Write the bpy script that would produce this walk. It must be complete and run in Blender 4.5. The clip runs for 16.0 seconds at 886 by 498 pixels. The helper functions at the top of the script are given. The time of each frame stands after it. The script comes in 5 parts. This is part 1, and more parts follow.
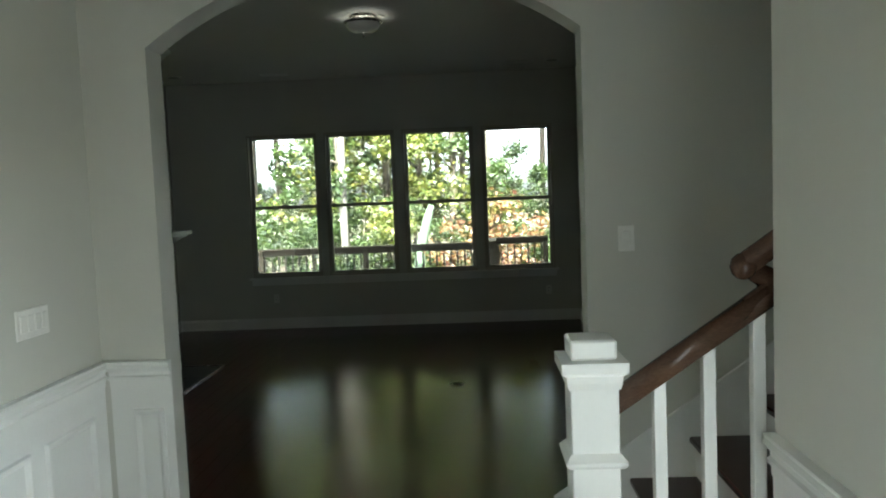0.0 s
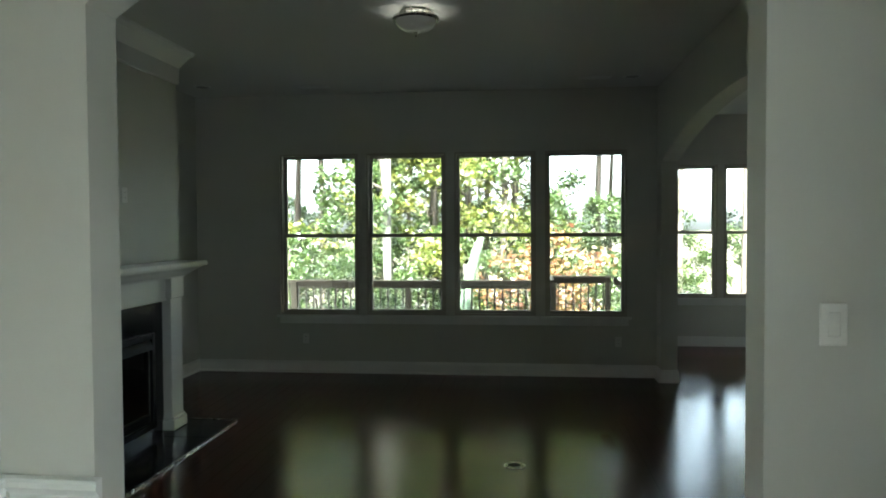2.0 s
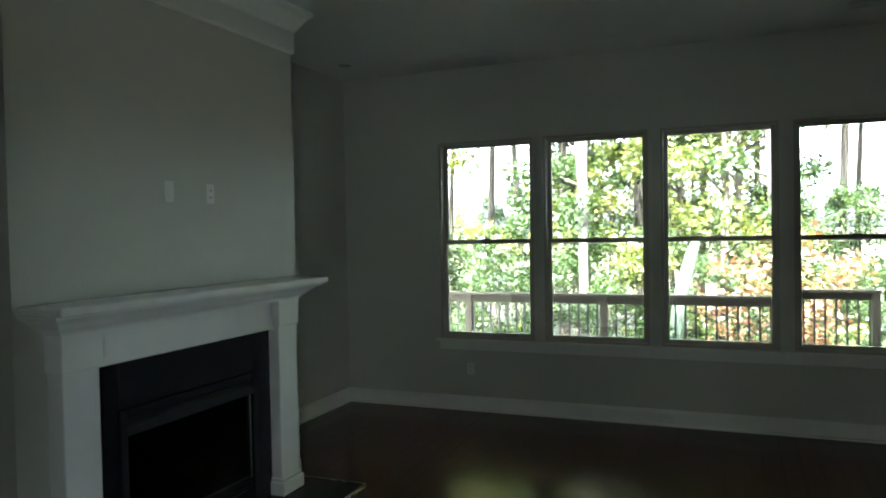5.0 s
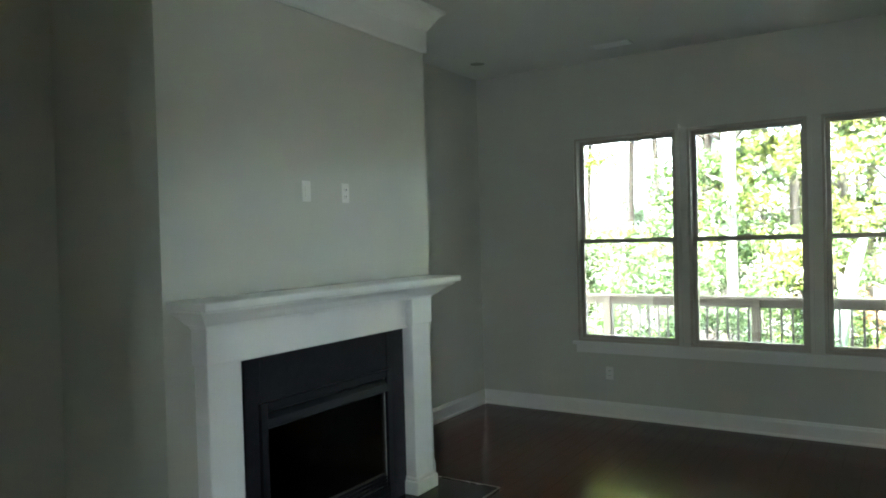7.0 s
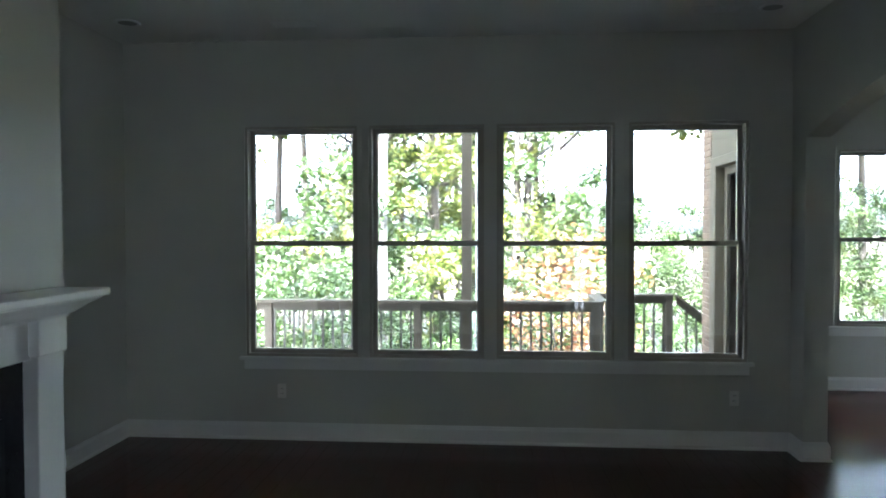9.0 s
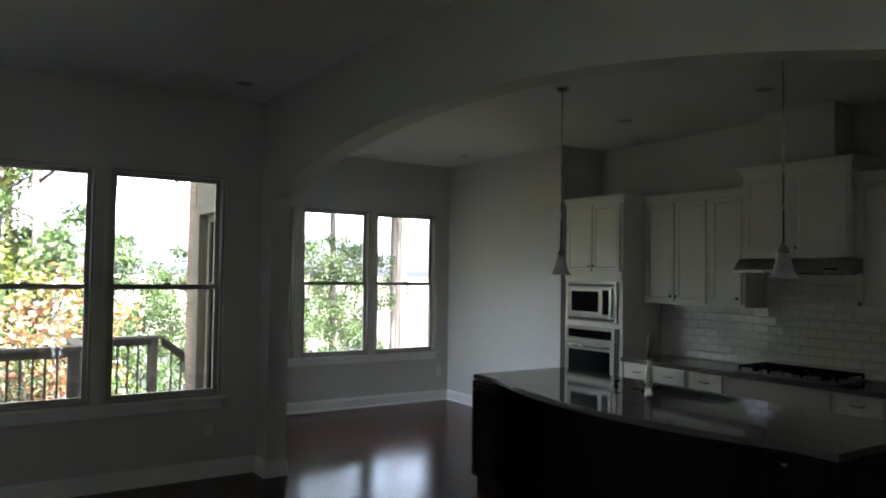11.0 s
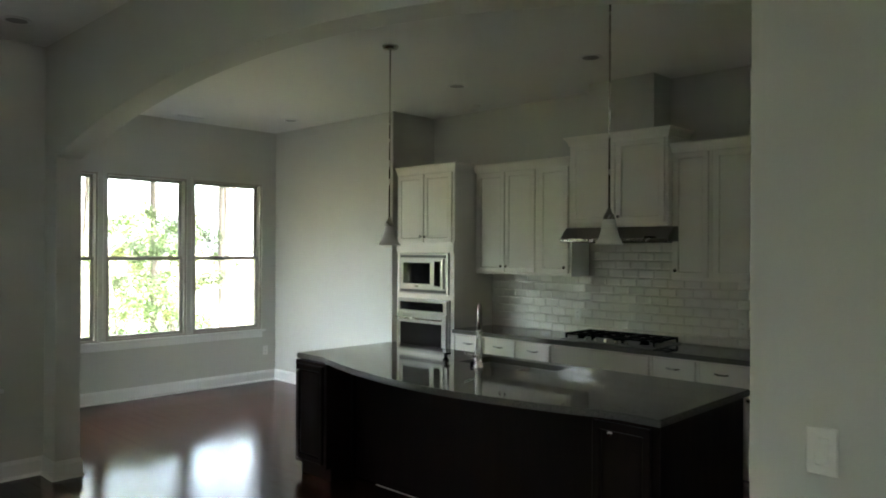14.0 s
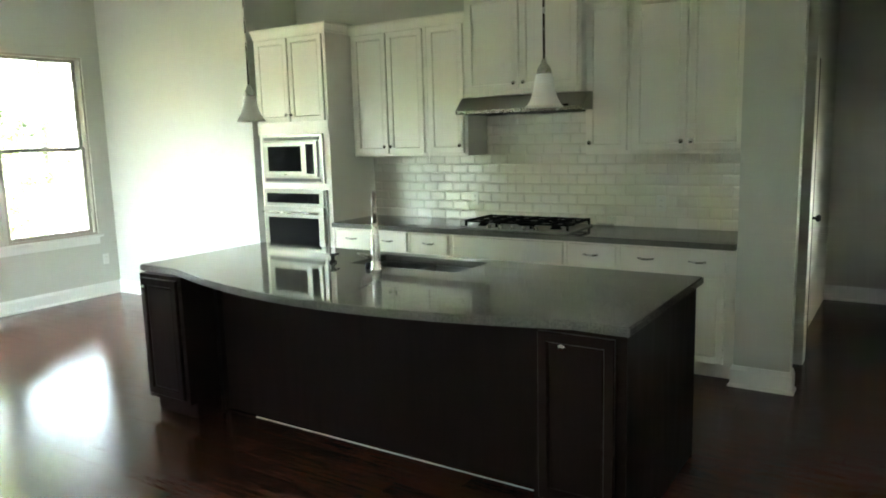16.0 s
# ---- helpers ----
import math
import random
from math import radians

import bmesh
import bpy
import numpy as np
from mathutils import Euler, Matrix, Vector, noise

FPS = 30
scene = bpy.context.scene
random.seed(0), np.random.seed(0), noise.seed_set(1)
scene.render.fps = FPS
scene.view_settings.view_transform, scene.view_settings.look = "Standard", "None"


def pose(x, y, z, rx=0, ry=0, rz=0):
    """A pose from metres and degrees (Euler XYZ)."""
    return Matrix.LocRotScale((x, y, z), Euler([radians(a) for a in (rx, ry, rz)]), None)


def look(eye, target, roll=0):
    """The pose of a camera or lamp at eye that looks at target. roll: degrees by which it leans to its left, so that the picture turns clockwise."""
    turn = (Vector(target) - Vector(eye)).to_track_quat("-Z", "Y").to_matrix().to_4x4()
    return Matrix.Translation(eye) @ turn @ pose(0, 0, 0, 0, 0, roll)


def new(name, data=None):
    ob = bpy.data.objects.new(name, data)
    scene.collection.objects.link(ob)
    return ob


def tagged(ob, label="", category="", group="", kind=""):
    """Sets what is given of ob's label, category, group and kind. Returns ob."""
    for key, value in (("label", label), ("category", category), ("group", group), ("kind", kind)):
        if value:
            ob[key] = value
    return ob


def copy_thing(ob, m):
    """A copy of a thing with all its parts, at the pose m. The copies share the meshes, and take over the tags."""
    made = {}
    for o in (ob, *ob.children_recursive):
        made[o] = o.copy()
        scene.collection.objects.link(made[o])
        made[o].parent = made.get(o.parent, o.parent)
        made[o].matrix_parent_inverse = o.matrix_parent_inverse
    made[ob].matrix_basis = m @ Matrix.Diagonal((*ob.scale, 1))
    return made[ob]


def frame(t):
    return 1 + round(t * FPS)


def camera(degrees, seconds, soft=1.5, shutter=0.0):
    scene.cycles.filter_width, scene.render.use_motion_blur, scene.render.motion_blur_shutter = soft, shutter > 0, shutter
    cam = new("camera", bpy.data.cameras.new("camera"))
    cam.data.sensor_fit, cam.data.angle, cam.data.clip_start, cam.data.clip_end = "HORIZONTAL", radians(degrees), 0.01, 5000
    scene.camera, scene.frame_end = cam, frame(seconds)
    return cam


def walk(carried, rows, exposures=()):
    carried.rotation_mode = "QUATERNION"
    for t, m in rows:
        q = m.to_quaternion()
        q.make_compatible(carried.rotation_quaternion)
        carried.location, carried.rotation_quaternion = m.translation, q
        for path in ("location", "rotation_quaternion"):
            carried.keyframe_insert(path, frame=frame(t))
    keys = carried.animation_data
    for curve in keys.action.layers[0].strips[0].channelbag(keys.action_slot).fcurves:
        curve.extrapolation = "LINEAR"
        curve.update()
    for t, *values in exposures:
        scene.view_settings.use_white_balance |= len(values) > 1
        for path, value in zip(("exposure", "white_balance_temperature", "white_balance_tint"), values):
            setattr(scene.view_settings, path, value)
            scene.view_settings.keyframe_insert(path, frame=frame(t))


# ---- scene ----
cam = camera(62.7, 16.0, soft=1.9)
PATH = [
    (0, (0.39, 0.583, 1.642), (0.299, 2.576, 1.503), -2.3),
    (0.3, (0.32, 0.685, 1.653), (0.199, 2.677, 1.524), -1.6),
    (0.5, (0.276, 0.756, 1.661), (0.142, 2.748, 1.534), -1.1),
    (0.8, (0.242, 0.919, 1.651), (0.087, 2.91, 1.539), -0.5),
    (1, (0.256, 1.079, 1.631), (0.079, 3.069, 1.531), -0.3),
    (1.2, (0.266, 1.236, 1.635), (0.075, 3.225, 1.546), -0.4),
    (1.5, (0.266, 1.448, 1.649), (0.059, 3.436, 1.574), -0.2),
    (2, (0.22, 1.775, 1.699), (0.01, 3.763, 1.639), -0.3),
    (2.5, (0.213, 2.127, 1.684), (0.002, 4.116, 1.645), -0.5),
    (3, (0.190, 2.457, 1.706), (-0.028, 4.445, 1.672), -0.5),
    (3.5, (0.174, 2.732, 1.707), (-0.05, 4.719, 1.673), -0.6),
    (4, (0.228, 3.022, 1.683), (-0.056, 5.002, 1.647), -0.9),
    (4.5, (0.149, 3.431, 1.694), (-0.302, 5.379, 1.648), -1.0),
    (5, (0.091, 3.599, 1.713), (-0.662, 5.451, 1.664), -1.1),
    (5.2, (0.138, 3.609, 1.732), (-0.753, 5.398, 1.681), -1.2),
    (7.3, (0.003, 3.77, 1.671), (-1.081, 5.45, 1.641), -1.6),
    (7.5, (-0.088, 3.823, 1.691), (-1.099, 5.548, 1.647), -1.2),
    (8, (-0.177, 3.878, 1.689), (-1.015, 5.693, 1.638), -1.1),
    (8.5, (-0.268, 4.04, 1.732), (-0.85, 5.953, 1.668), -0.5),
    (9, (-0.473, 4.278, 1.711), (-0.638, 6.27, 1.66), -0.1),
    (9.5, (-0.429, 4.297, 1.738), (-0.224, 6.286, 1.704), 0.0),
    (10, (-0.422, 4.128, 1.731), (0.135, 6.049, 1.741), 0.2),
    (10.2, (-0.455, 4.05, 1.738), (0.241, 5.925, 1.762), 0.3),
    (12.3, (-0.416, 3.68, 1.758), (0.935, 5.151, 1.865), 1.3),
    (12.5, (-0.395, 3.706, 1.762), (0.965, 5.169, 1.867), 1.2),
    (13, (-0.297, 3.786, 1.749), (1.077, 5.236, 1.842), 0.9),
    (13.5, (-0.224, 3.89, 1.738), (1.178, 5.316, 1.797), 0.7),
    (14, (-0.148, 4.048, 1.715), (1.293, 5.435, 1.719), 0.3),
    (14.5, (-0.002, 4.166, 1.693), (1.483, 5.503, 1.617), -0.2),
    (15, (0.168, 4.364, 1.664), (1.711, 5.626, 1.501), -0.7),
    (15.5, (0.282, 4.628, 1.656), (1.885, 5.797, 1.401), -1.3),
    (16, (0.496, 4.833, 1.638), (2.148, 5.917, 1.331), -1.6),
]
EXPOSURES = [(0.0, 4.2, 6150, 0), (0.5, 4.5, 6150, 0), (1.0, 4.65, 6150, 0), (1.5, 4.7, 6100, 0), (2.5, 4.6, 6000, -1), (3.5, 4.75, 5950, -1), (5.0, 5.05, 5800, 0), (7.5, 6.3, 5800, 4), (8.5, 5.65, 5450, 8), (9.2, 5.15, 5400, 13), (9.8, 4.5, 5600, 17), (10.2, 4.45, 5650, 17), (12.3, 5.7, 6200, 10), (14.0, 6.05, 6250, 8), (15.0, 6.5, 6300, 3), (15.5, 6.85, 6300, 2), (16.0, 7.5, 6300, 0)]
walk(cam, [(t, look(eye, target, roll)) for t, eye, target, roll in PATH], EXPOSURES)

# ---- daylight ----
SUN_EL, SUN_AZ = 44.0, 179.0          # the sun stands behind the street side of the house
world = bpy.data.worlds.new("sky")
scene.world = world
world.use_nodes = True
wn = world.node_tree.nodes
sky = wn.new("ShaderNodeTexSky")
sky.sky_type, sky.sun_disc = "NISHITA", False
sky.dust_density, sky.air_density, sky.ozone_density = 4.8, 0.8, 0.3
sky.sun_elevation, sky.sun_rotation = radians(SUN_EL), radians(SUN_AZ)
haze = wn.new("ShaderNodeHueSaturation")      # hazy pale sky
haze.inputs["Saturation"].default_value = 0.45
world.node_tree.links.new(sky.outputs[0], haze.inputs["Color"])
world.node_tree.links.new(haze.outputs[0], wn["Background"].inputs[0])
wn["Background"].inputs[1].default_value = 0.15
sun_dir = Vector((math.sin(radians(SUN_AZ)) * math.cos(radians(SUN_EL)), math.cos(radians(SUN_AZ)) * math.cos(radians(SUN_EL)), math.sin(radians(SUN_EL))))
sun = new("sun", bpy.data.lights.new("sun", "SUN"))
sun.data.energy, sun.data.angle, sun.data.color = 2.6, radians(0.5), (1.0, 0.94, 0.85)
sun.matrix_world = look(sun_dir * 40, (0, 0, 0))
# added area lamp at the hall's tall side light, turned towards the newel, for sky
side_light = new("hall_newel_fill", bpy.data.lights.new("hall_newel_fill", "AREA"))
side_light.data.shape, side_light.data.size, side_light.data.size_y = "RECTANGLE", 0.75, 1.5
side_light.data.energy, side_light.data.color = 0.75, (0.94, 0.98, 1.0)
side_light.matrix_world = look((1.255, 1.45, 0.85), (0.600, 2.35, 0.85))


# ---- materials ----
def material(name, base, second=None, rough=0.5, metal=0.0, scale=8.0, fine=120.0, bump=0.05, spread=0.5, rough_var=0.08, stretch=(1, 1, 1), per_object=0.0, ior=1.45, coat=0.0):
    m = bpy.data.materials.new(name)
    m.use_nodes = True
    nt = m.node_tree
    n, l = nt.nodes, nt.links
    b = n["Principled BSDF"]
    b.inputs["Metallic"].default_value, b.inputs["IOR"].default_value, b.inputs["Coat Weight"].default_value = metal, ior, coat
    tc, mp = n.new("ShaderNodeTexCoord"), n.new("ShaderNodeMapping")
    mp.inputs["Scale"].default_value = stretch
    geo = n.new("ShaderNodeNewGeometry")
    l.new(geo.outputs["Position"], mp.inputs["Vector"])
    big, small = n.new("ShaderNodeTexNoise"), n.new("ShaderNodeTexNoise")
    big.inputs["Scale"].default_value, big.inputs["Detail"].default_value = scale, 4
    small.inputs["Scale"].default_value, small.inputs["Detail"].default_value = fine, 3
    l.new(mp.outputs[0], big.inputs["Vector"]), l.new(mp.outputs[0], small.inputs["Vector"])
    add = n.new("ShaderNodeMath")
    add.operation = "ADD"
    l.new(big.outputs["Fac"], add.inputs[0]), l.new(small.outputs["Fac"], add.inputs[1])
    half = n.new("ShaderNodeMapRange")
    half.inputs["From Min"].default_value, half.inputs["From Max"].default_value = 1 - spread, 1 + spread
    l.new(add.outputs[0], half.inputs["Value"])
    mix = n.new("ShaderNodeMix")
    mix.data_type = "RGBA"
    second = second or tuple(c * 0.9 for c in base)
    mix.inputs["A"].default_value, mix.inputs["B"].default_value = (*base, 1), (*second, 1)
    l.new(half.outputs[0], mix.inputs["Factor"])
    out = mix.outputs["Result"]
    if per_object:
        info, hsv, rng = n.new("ShaderNodeObjectInfo"), n.new("ShaderNodeHueSaturation"), n.new("ShaderNodeMapRange")
        rng.inputs["To Min"].default_value, rng.inputs["To Max"].default_value = 1 - per_object, 1 + per_object
        l.new(info.outputs["Random"], rng.inputs["Value"]), l.new(rng.outputs[0], hsv.inputs["Value"])
        l.new(out, hsv.inputs["Color"])
        out = hsv.outputs["Color"]
    l.new(out, b.inputs["Base Color"])
    rr = n.new("ShaderNodeMapRange")
    rr.inputs["To Min"].default_value, rr.inputs["To Max"].default_value = max(0.02, rough - rough_var), min(1, rough + rough_var)
    l.new(big.outputs["Fac"], rr.inputs["Value"]), l.new(rr.outputs[0], b.inputs["Roughness"])
    if bump:
        bp = n.new("ShaderNodeBump")
        bp.inputs["Strength"].default_value, bp.inputs["Distance"].default_value = bump, 0.004
        l.new(small.outputs["Fac"], bp.inputs["Height"]), l.new(bp.outputs[0], b.inputs["Normal"])
    return m


def glass_material(name, tint=(0.97, 0.99, 0.98), rough=0.0):
    m = bpy.data.materials.new(name)
    m.use_nodes = True
    n, l = m.node_tree.nodes, m.node_tree.links
    n.remove(n["Principled BSDF"])
    tr, gl, fr, mx = n.new("ShaderNodeBsdfTransparent"), n.new("ShaderNodeBsdfGlossy"), n.new("ShaderNodeFresnel"), n.new("ShaderNodeMixShader")
    tr.inputs[0].default_value, gl.inputs["Roughness"].default_value, fr.inputs["IOR"].default_value = (*tint, 1), rough, 1.45
    l.new(fr.outputs[0], mx.inputs[0]), l.new(tr.outputs[0], mx.inputs[1]), l.new(gl.outputs[0], mx.inputs[2])
    l.new(mx.outputs[0], n["Material Output"].inputs["Surface"])
    return m


def leaf_material(name, a, b, c):
    m = bpy.data.materials.new(name)
    m.use_nodes = True
    n, l = m.node_tree.nodes, m.node_tree.links
    n.remove(n["Principled BSDF"])
    geo, ramp = n.new("ShaderNodeNewGeometry"), n.new("ShaderNodeValToRGB")
    ramp.color_ramp.elements[0].color, ramp.color_ramp.elements[1].color = (*a, 1), (*c, 1)
    ramp.color_ramp.elements.new(0.5).color = (*b, 1)
    l.new(geo.outputs["Random Per Island"], ramp.inputs[0])
    d, t, g, mx, mg = n.new("ShaderNodeBsdfDiffuse"), n.new("ShaderNodeBsdfTranslucent"), n.new("ShaderNodeBsdfGlossy"), n.new("ShaderNodeMixShader"), n.new("ShaderNodeMixShader")
    g.inputs["Roughness"].default_value = 0.45
    mx.inputs[0].default_value, mg.inputs[0].default_value = 0.5, 0.06
    l.new(ramp.outputs[0], d.inputs[0]), l.new(ramp.outputs[0], t.inputs[0])
    l.new(d.outputs[0], mx.inputs[1]), l.new(t.outputs[0], mx.inputs[2])
    l.new(mx.outputs[0], mg.inputs[1]), l.new(g.outputs[0], mg.inputs[2])
    l.new(mg.outputs[0], n["Material Output"].inputs["Surface"])
    return m


def emission_material(name, color, strength):
    m = bpy.data.materials.new(name)
    m.use_nodes = True
    b = m.node_tree.nodes["Principled BSDF"]
    b.inputs["Base Color"].default_value = (0.75, 0.74, 0.7, 1)
    b.inputs["Roughness"].default_value = 0.35
    b.inputs["Emission Color"].default_value, b.inputs["Emission Strength"].default_value = (*color, 1), strength
    return m


PAINT = material("wall_paint", (0.585, 0.58, 0.525), (0.555, 0.55, 0.495), rough=0.62, scale=1.3, fine=260, bump=0.10, spread=0.45)
CEIL = material("ceiling_paint", (0.76, 0.755, 0.715), (0.73, 0.725, 0.69), rough=0.8, scale=1.0, fine=200, bump=0.08)
TRIM = material("trim_paint", (0.78, 0.78, 0.75), (0.74, 0.74, 0.71), rough=0.32, scale=3, fine=60, bump=0.02)
CAB = material("cabinet_paint", (0.83, 0.80, 0.725), (0.80, 0.77, 0.695), rough=0.34, scale=4, fine=80, bump=0.02)
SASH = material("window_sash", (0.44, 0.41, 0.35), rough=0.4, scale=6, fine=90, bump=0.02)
WOOD = material("dark_floor", (0.074, 0.025, 0.016), (0.040, 0.0135, 0.009), rough=0.18, scale=5, fine=40, bump=0.05, stretch=(9, 0.8, 1), rough_var=0.06, per_object=0.16, ior=1.33)
GAP = material("floor_gap", (0.012, 0.007, 0.005), rough=0.6)
ESPRESSO = material("espresso_wood", (0.013, 0.0050, 0.0036), (0.008, 0.003, 0.0022), rough=0.52, scale=4, fine=30, bump=0.04, stretch=(5, 5, 0.6), ior=1.26)
# near-black and matte: the back hall's shadow as colour on door and casing
SHADEDOOR = material("matte_shaded_door", (0.012, 0.006, 0.005), (0.008, 0.004, 0.003), rough=0.85, scale=4, fine=30, bump=0.05, stretch=(5, 5, 0.6), ior=1.10)
RAILWOOD = material("rail_wood", (0.12, 0.068, 0.042), (0.05, 0.026, 0.018), rough=0.22, scale=8, fine=50, bump=0.05, stretch=(1, 8, 4))
GRANITE = material("granite", (0.235, 0.23, 0.21), (0.075, 0.073, 0.066), rough=0.05, scale=130, fine=400, bump=0.0, spread=0.36, rough_var=0.015, ior=1.55)
SLATE = material("black_slate", (0.012, 0.012, 0.014), (0.020, 0.020, 0.023), rough=0.16, scale=2, fine=30, bump=0.0, rough_var=0.02, ior=1.32)
BLACK = material("black_metal", (0.008, 0.008, 0.009), rough=0.5, scale=20, fine=150, bump=0.04, ior=1.15)
FIREBRICK = material("fire_panel", (0.05, 0.045, 0.04), (0.03, 0.027, 0.024), rough=0.9, scale=14, fine=80, bump=0.4)
LOGS = material("ceramic_log", (0.16, 0.12, 0.09), (0.04, 0.03, 0.025), rough=0.9, scale=12, fine=60, bump=0.5)
STEEL = material("stainless_steel", (0.37, 0.365, 0.345), (0.34, 0.335, 0.315), rough=0.33, metal=1.0, scale=3, fine=90, bump=0.0, rough_var=0.01)
NICKEL = material("brushed_nickel", (0.58, 0.56, 0.52), rough=0.26, metal=1.0, scale=20, fine=120, bump=0.02)
DARKGLASS = material("black_glass", (0.008, 0.008, 0.009), rough=0.04, scale=3, fine=20, bump=0.0, rough_var=0.01)
TILE = material("glazed_tile", (0.80, 0.775, 0.70), (0.76, 0.735, 0.66), rough=0.055, scale=9, fine=40, bump=0.015, per_object=0.02, rough_var=0.03)
GROUT = material("grout", (0.64, 0.61, 0.53), rough=0.9, scale=30, fine=200, bump=0.2)
PLATE = material("plastic_plate", (0.80, 0.79, 0.74), rough=0.35, scale=20, fine=100, bump=0.01)
SLOT = material("slot_dark", (0.03, 0.03, 0.03), rough=0.6)
DECK = material("deck_wood", (0.050, 0.040, 0.023), (0.033, 0.026, 0.016), rough=0.75, scale=6, fine=70, bump=0.25, stretch=(1, 1, 4), per_object=0.12)
TANTRIM = material("tan_trim", (0.10, 0.08, 0.048), (0.08, 0.063, 0.038), rough=0.6, scale=5, fine=60, bump=0.1)
BALUSTER = material("baluster_metal", (0.03, 0.025, 0.02), rough=0.5)
BRICK = material("brick", (0.20, 0.14, 0.088), (0.15, 0.095, 0.06), rough=0.9, scale=16, fine=140, bump=0.4, per_object=0.25)
MORTAR = material("mortar", (0.17, 0.145, 0.11), rough=0.95, scale=30, fine=180, bump=0.4)
BARK = material("bark", (0.10, 0.083, 0.068), (0.04, 0.033, 0.027), rough=0.95, scale=7, fine=45, bump=0.8, stretch=(3, 3, 0.6))
PALEBARK = material("pale_bark", (0.17, 0.16, 0.145), (0.055, 0.05, 0.044), rough=0.9, scale=5, fine=40, bump=0.5, stretch=(2, 2, 0.8))
MOSS = material("mossy_bark", (0.11, 0.155, 0.105), (0.06, 0.085, 0.055), rough=0.95, scale=6, fine=40, bump=0.6)
GROUND = material("leaf_litter", (0.085, 0.065, 0.035), (0.035, 0.040, 0.018), rough=0.95, scale=0.8, fine=14, bump=0.6)
GREEN = leaf_material("green_leaf", (0.020, 0.041, 0.008), (0.040, 0.074, 0.014), (0.075, 0.108, 0.022))
LIME = leaf_material("yellow_green_leaf", (0.054, 0.080, 0.012), (0.112, 0.138, 0.021), (0.21, 0.20, 0.038))
YELLOW = leaf_material("yellow_leaf", (0.08, 0.12, 0.014), (0.15, 0.175, 0.022), (0.25, 0.225, 0.04))
ORANGE = leaf_material("orange_leaf", (0.17, 0.055, 0.028), (0.22, 0.11, 0.04), (0.20, 0.16, 0.06))
PANE = glass_material("window_glass")
FROST = bpy.data.materials.new("frosted_glass")
FROST.use_nodes = True
fn, fl = FROST.node_tree.nodes, FROST.node_tree.links
fn["Principled BSDF"].inputs["Base Color"].default_value, fn["Principled BSDF"].inputs["Roughness"].default_value = (0.82, 0.81, 0.77, 1), 0.4
ft, fx = fn.new("ShaderNodeBsdfTranslucent"), fn.new("ShaderNodeMixShader")
ft.inputs[0].default_value, fx.inputs[0].default_value = (0.92, 0.91, 0.87, 1), 0.5
fl.new(fn["Principled BSDF"].outputs[0], fx.inputs[1]), fl.new(ft.outputs[0], fx.inputs[2]), fl.new(fx.outputs[0], fn["Material Output"].inputs["Surface"])
# faint glow added to the bowl, though the fitting is switched off
BOWL = emission_material("glow_bowl_glass", (1.0, 0.93, 0.82), 0.001)


# ---- mesh helpers ----
def box(bm, x0, x1, y0, y1, z0, z1, bevel=0.0):
    m = Matrix.Translation(((x0 + x1) / 2, (y0 + y1) / 2, (z0 + z1) / 2)) @ Matrix.Diagonal((abs(x1 - x0), abs(y1 - y0), abs(z1 - z0), 1))
    made = bmesh.ops.create_cube(bm, size=1, matrix=m)
    if bevel:
        edges = list({e for v in made["verts"] for e in v.link_edges})
        bmesh.ops.bevel(bm, geom=edges, offset=bevel, segments=1, affect="EDGES", clamp_overlap=True)
    return bm


def boxes(*rows, bevel=0.0):
    bm = bmesh.new()
    for r in rows:
        box(bm, *r, bevel=bevel)
    return bm


def mesh_of(name, bm, mat, smooth=False):
    me = bpy.data.meshes.new(name)
    bm.normal_update()
    bm.to_mesh(me)
    bm.free()
    me.materials.append(mat)
    if smooth:
        me.polygons.foreach_set("use_smooth", [True] * len(me.polygons))
    return me


def part(name, bm, mat, parent=None, label="", smooth=False):
    ob = new(name, mesh_of(name, bm, mat, smooth))
    ob.parent = parent
    if label:
        ob["label"] = label
    return ob


def thing(name, place, label, category, group=""):
    ob = new(name)
    ob.empty_display_size = 0.1
    ob.location = place
    return tagged(ob, label, category, group)


def structure(name, bm, mat, label="", category="", smooth=False):
    return tagged(part(name, bm, mat, None, "", smooth), label, category, kind="structure")


def lathe(bm, profile, x=0, y=0, z=0, segs=20, turn=None):
    """Turns (radius, height) pairs round the upright axis, or round turn's z."""
    m = Matrix.Translation((x, y, z)) @ (turn or Matrix())
    rings = []
    for r, h in profile:
        if r < 1e-5:
            rings.append([bm.verts.new(m @ Vector((0, 0, h)))])
        else:
            rings.append([bm.verts.new(m @ Vector((r * math.cos(2 * math.pi * i / segs), r * math.sin(2 * math.pi * i / segs), h))) for i in range(segs)])
    for a, b in zip(rings, rings[1:]):
        for i in range(segs):
            j = (i + 1) % segs
            if len(a) > 1 and len(b) > 1:
                bm.faces.new((a[i], a[j], b[j], b[i]))
            elif len(b) == 1 and len(a) > 1:
                bm.faces.new((a[i], a[j], b[0]))
            elif len(a) == 1 and len(b) > 1:
                bm.faces.new((a[0], b[j], b[i]))
    return bm


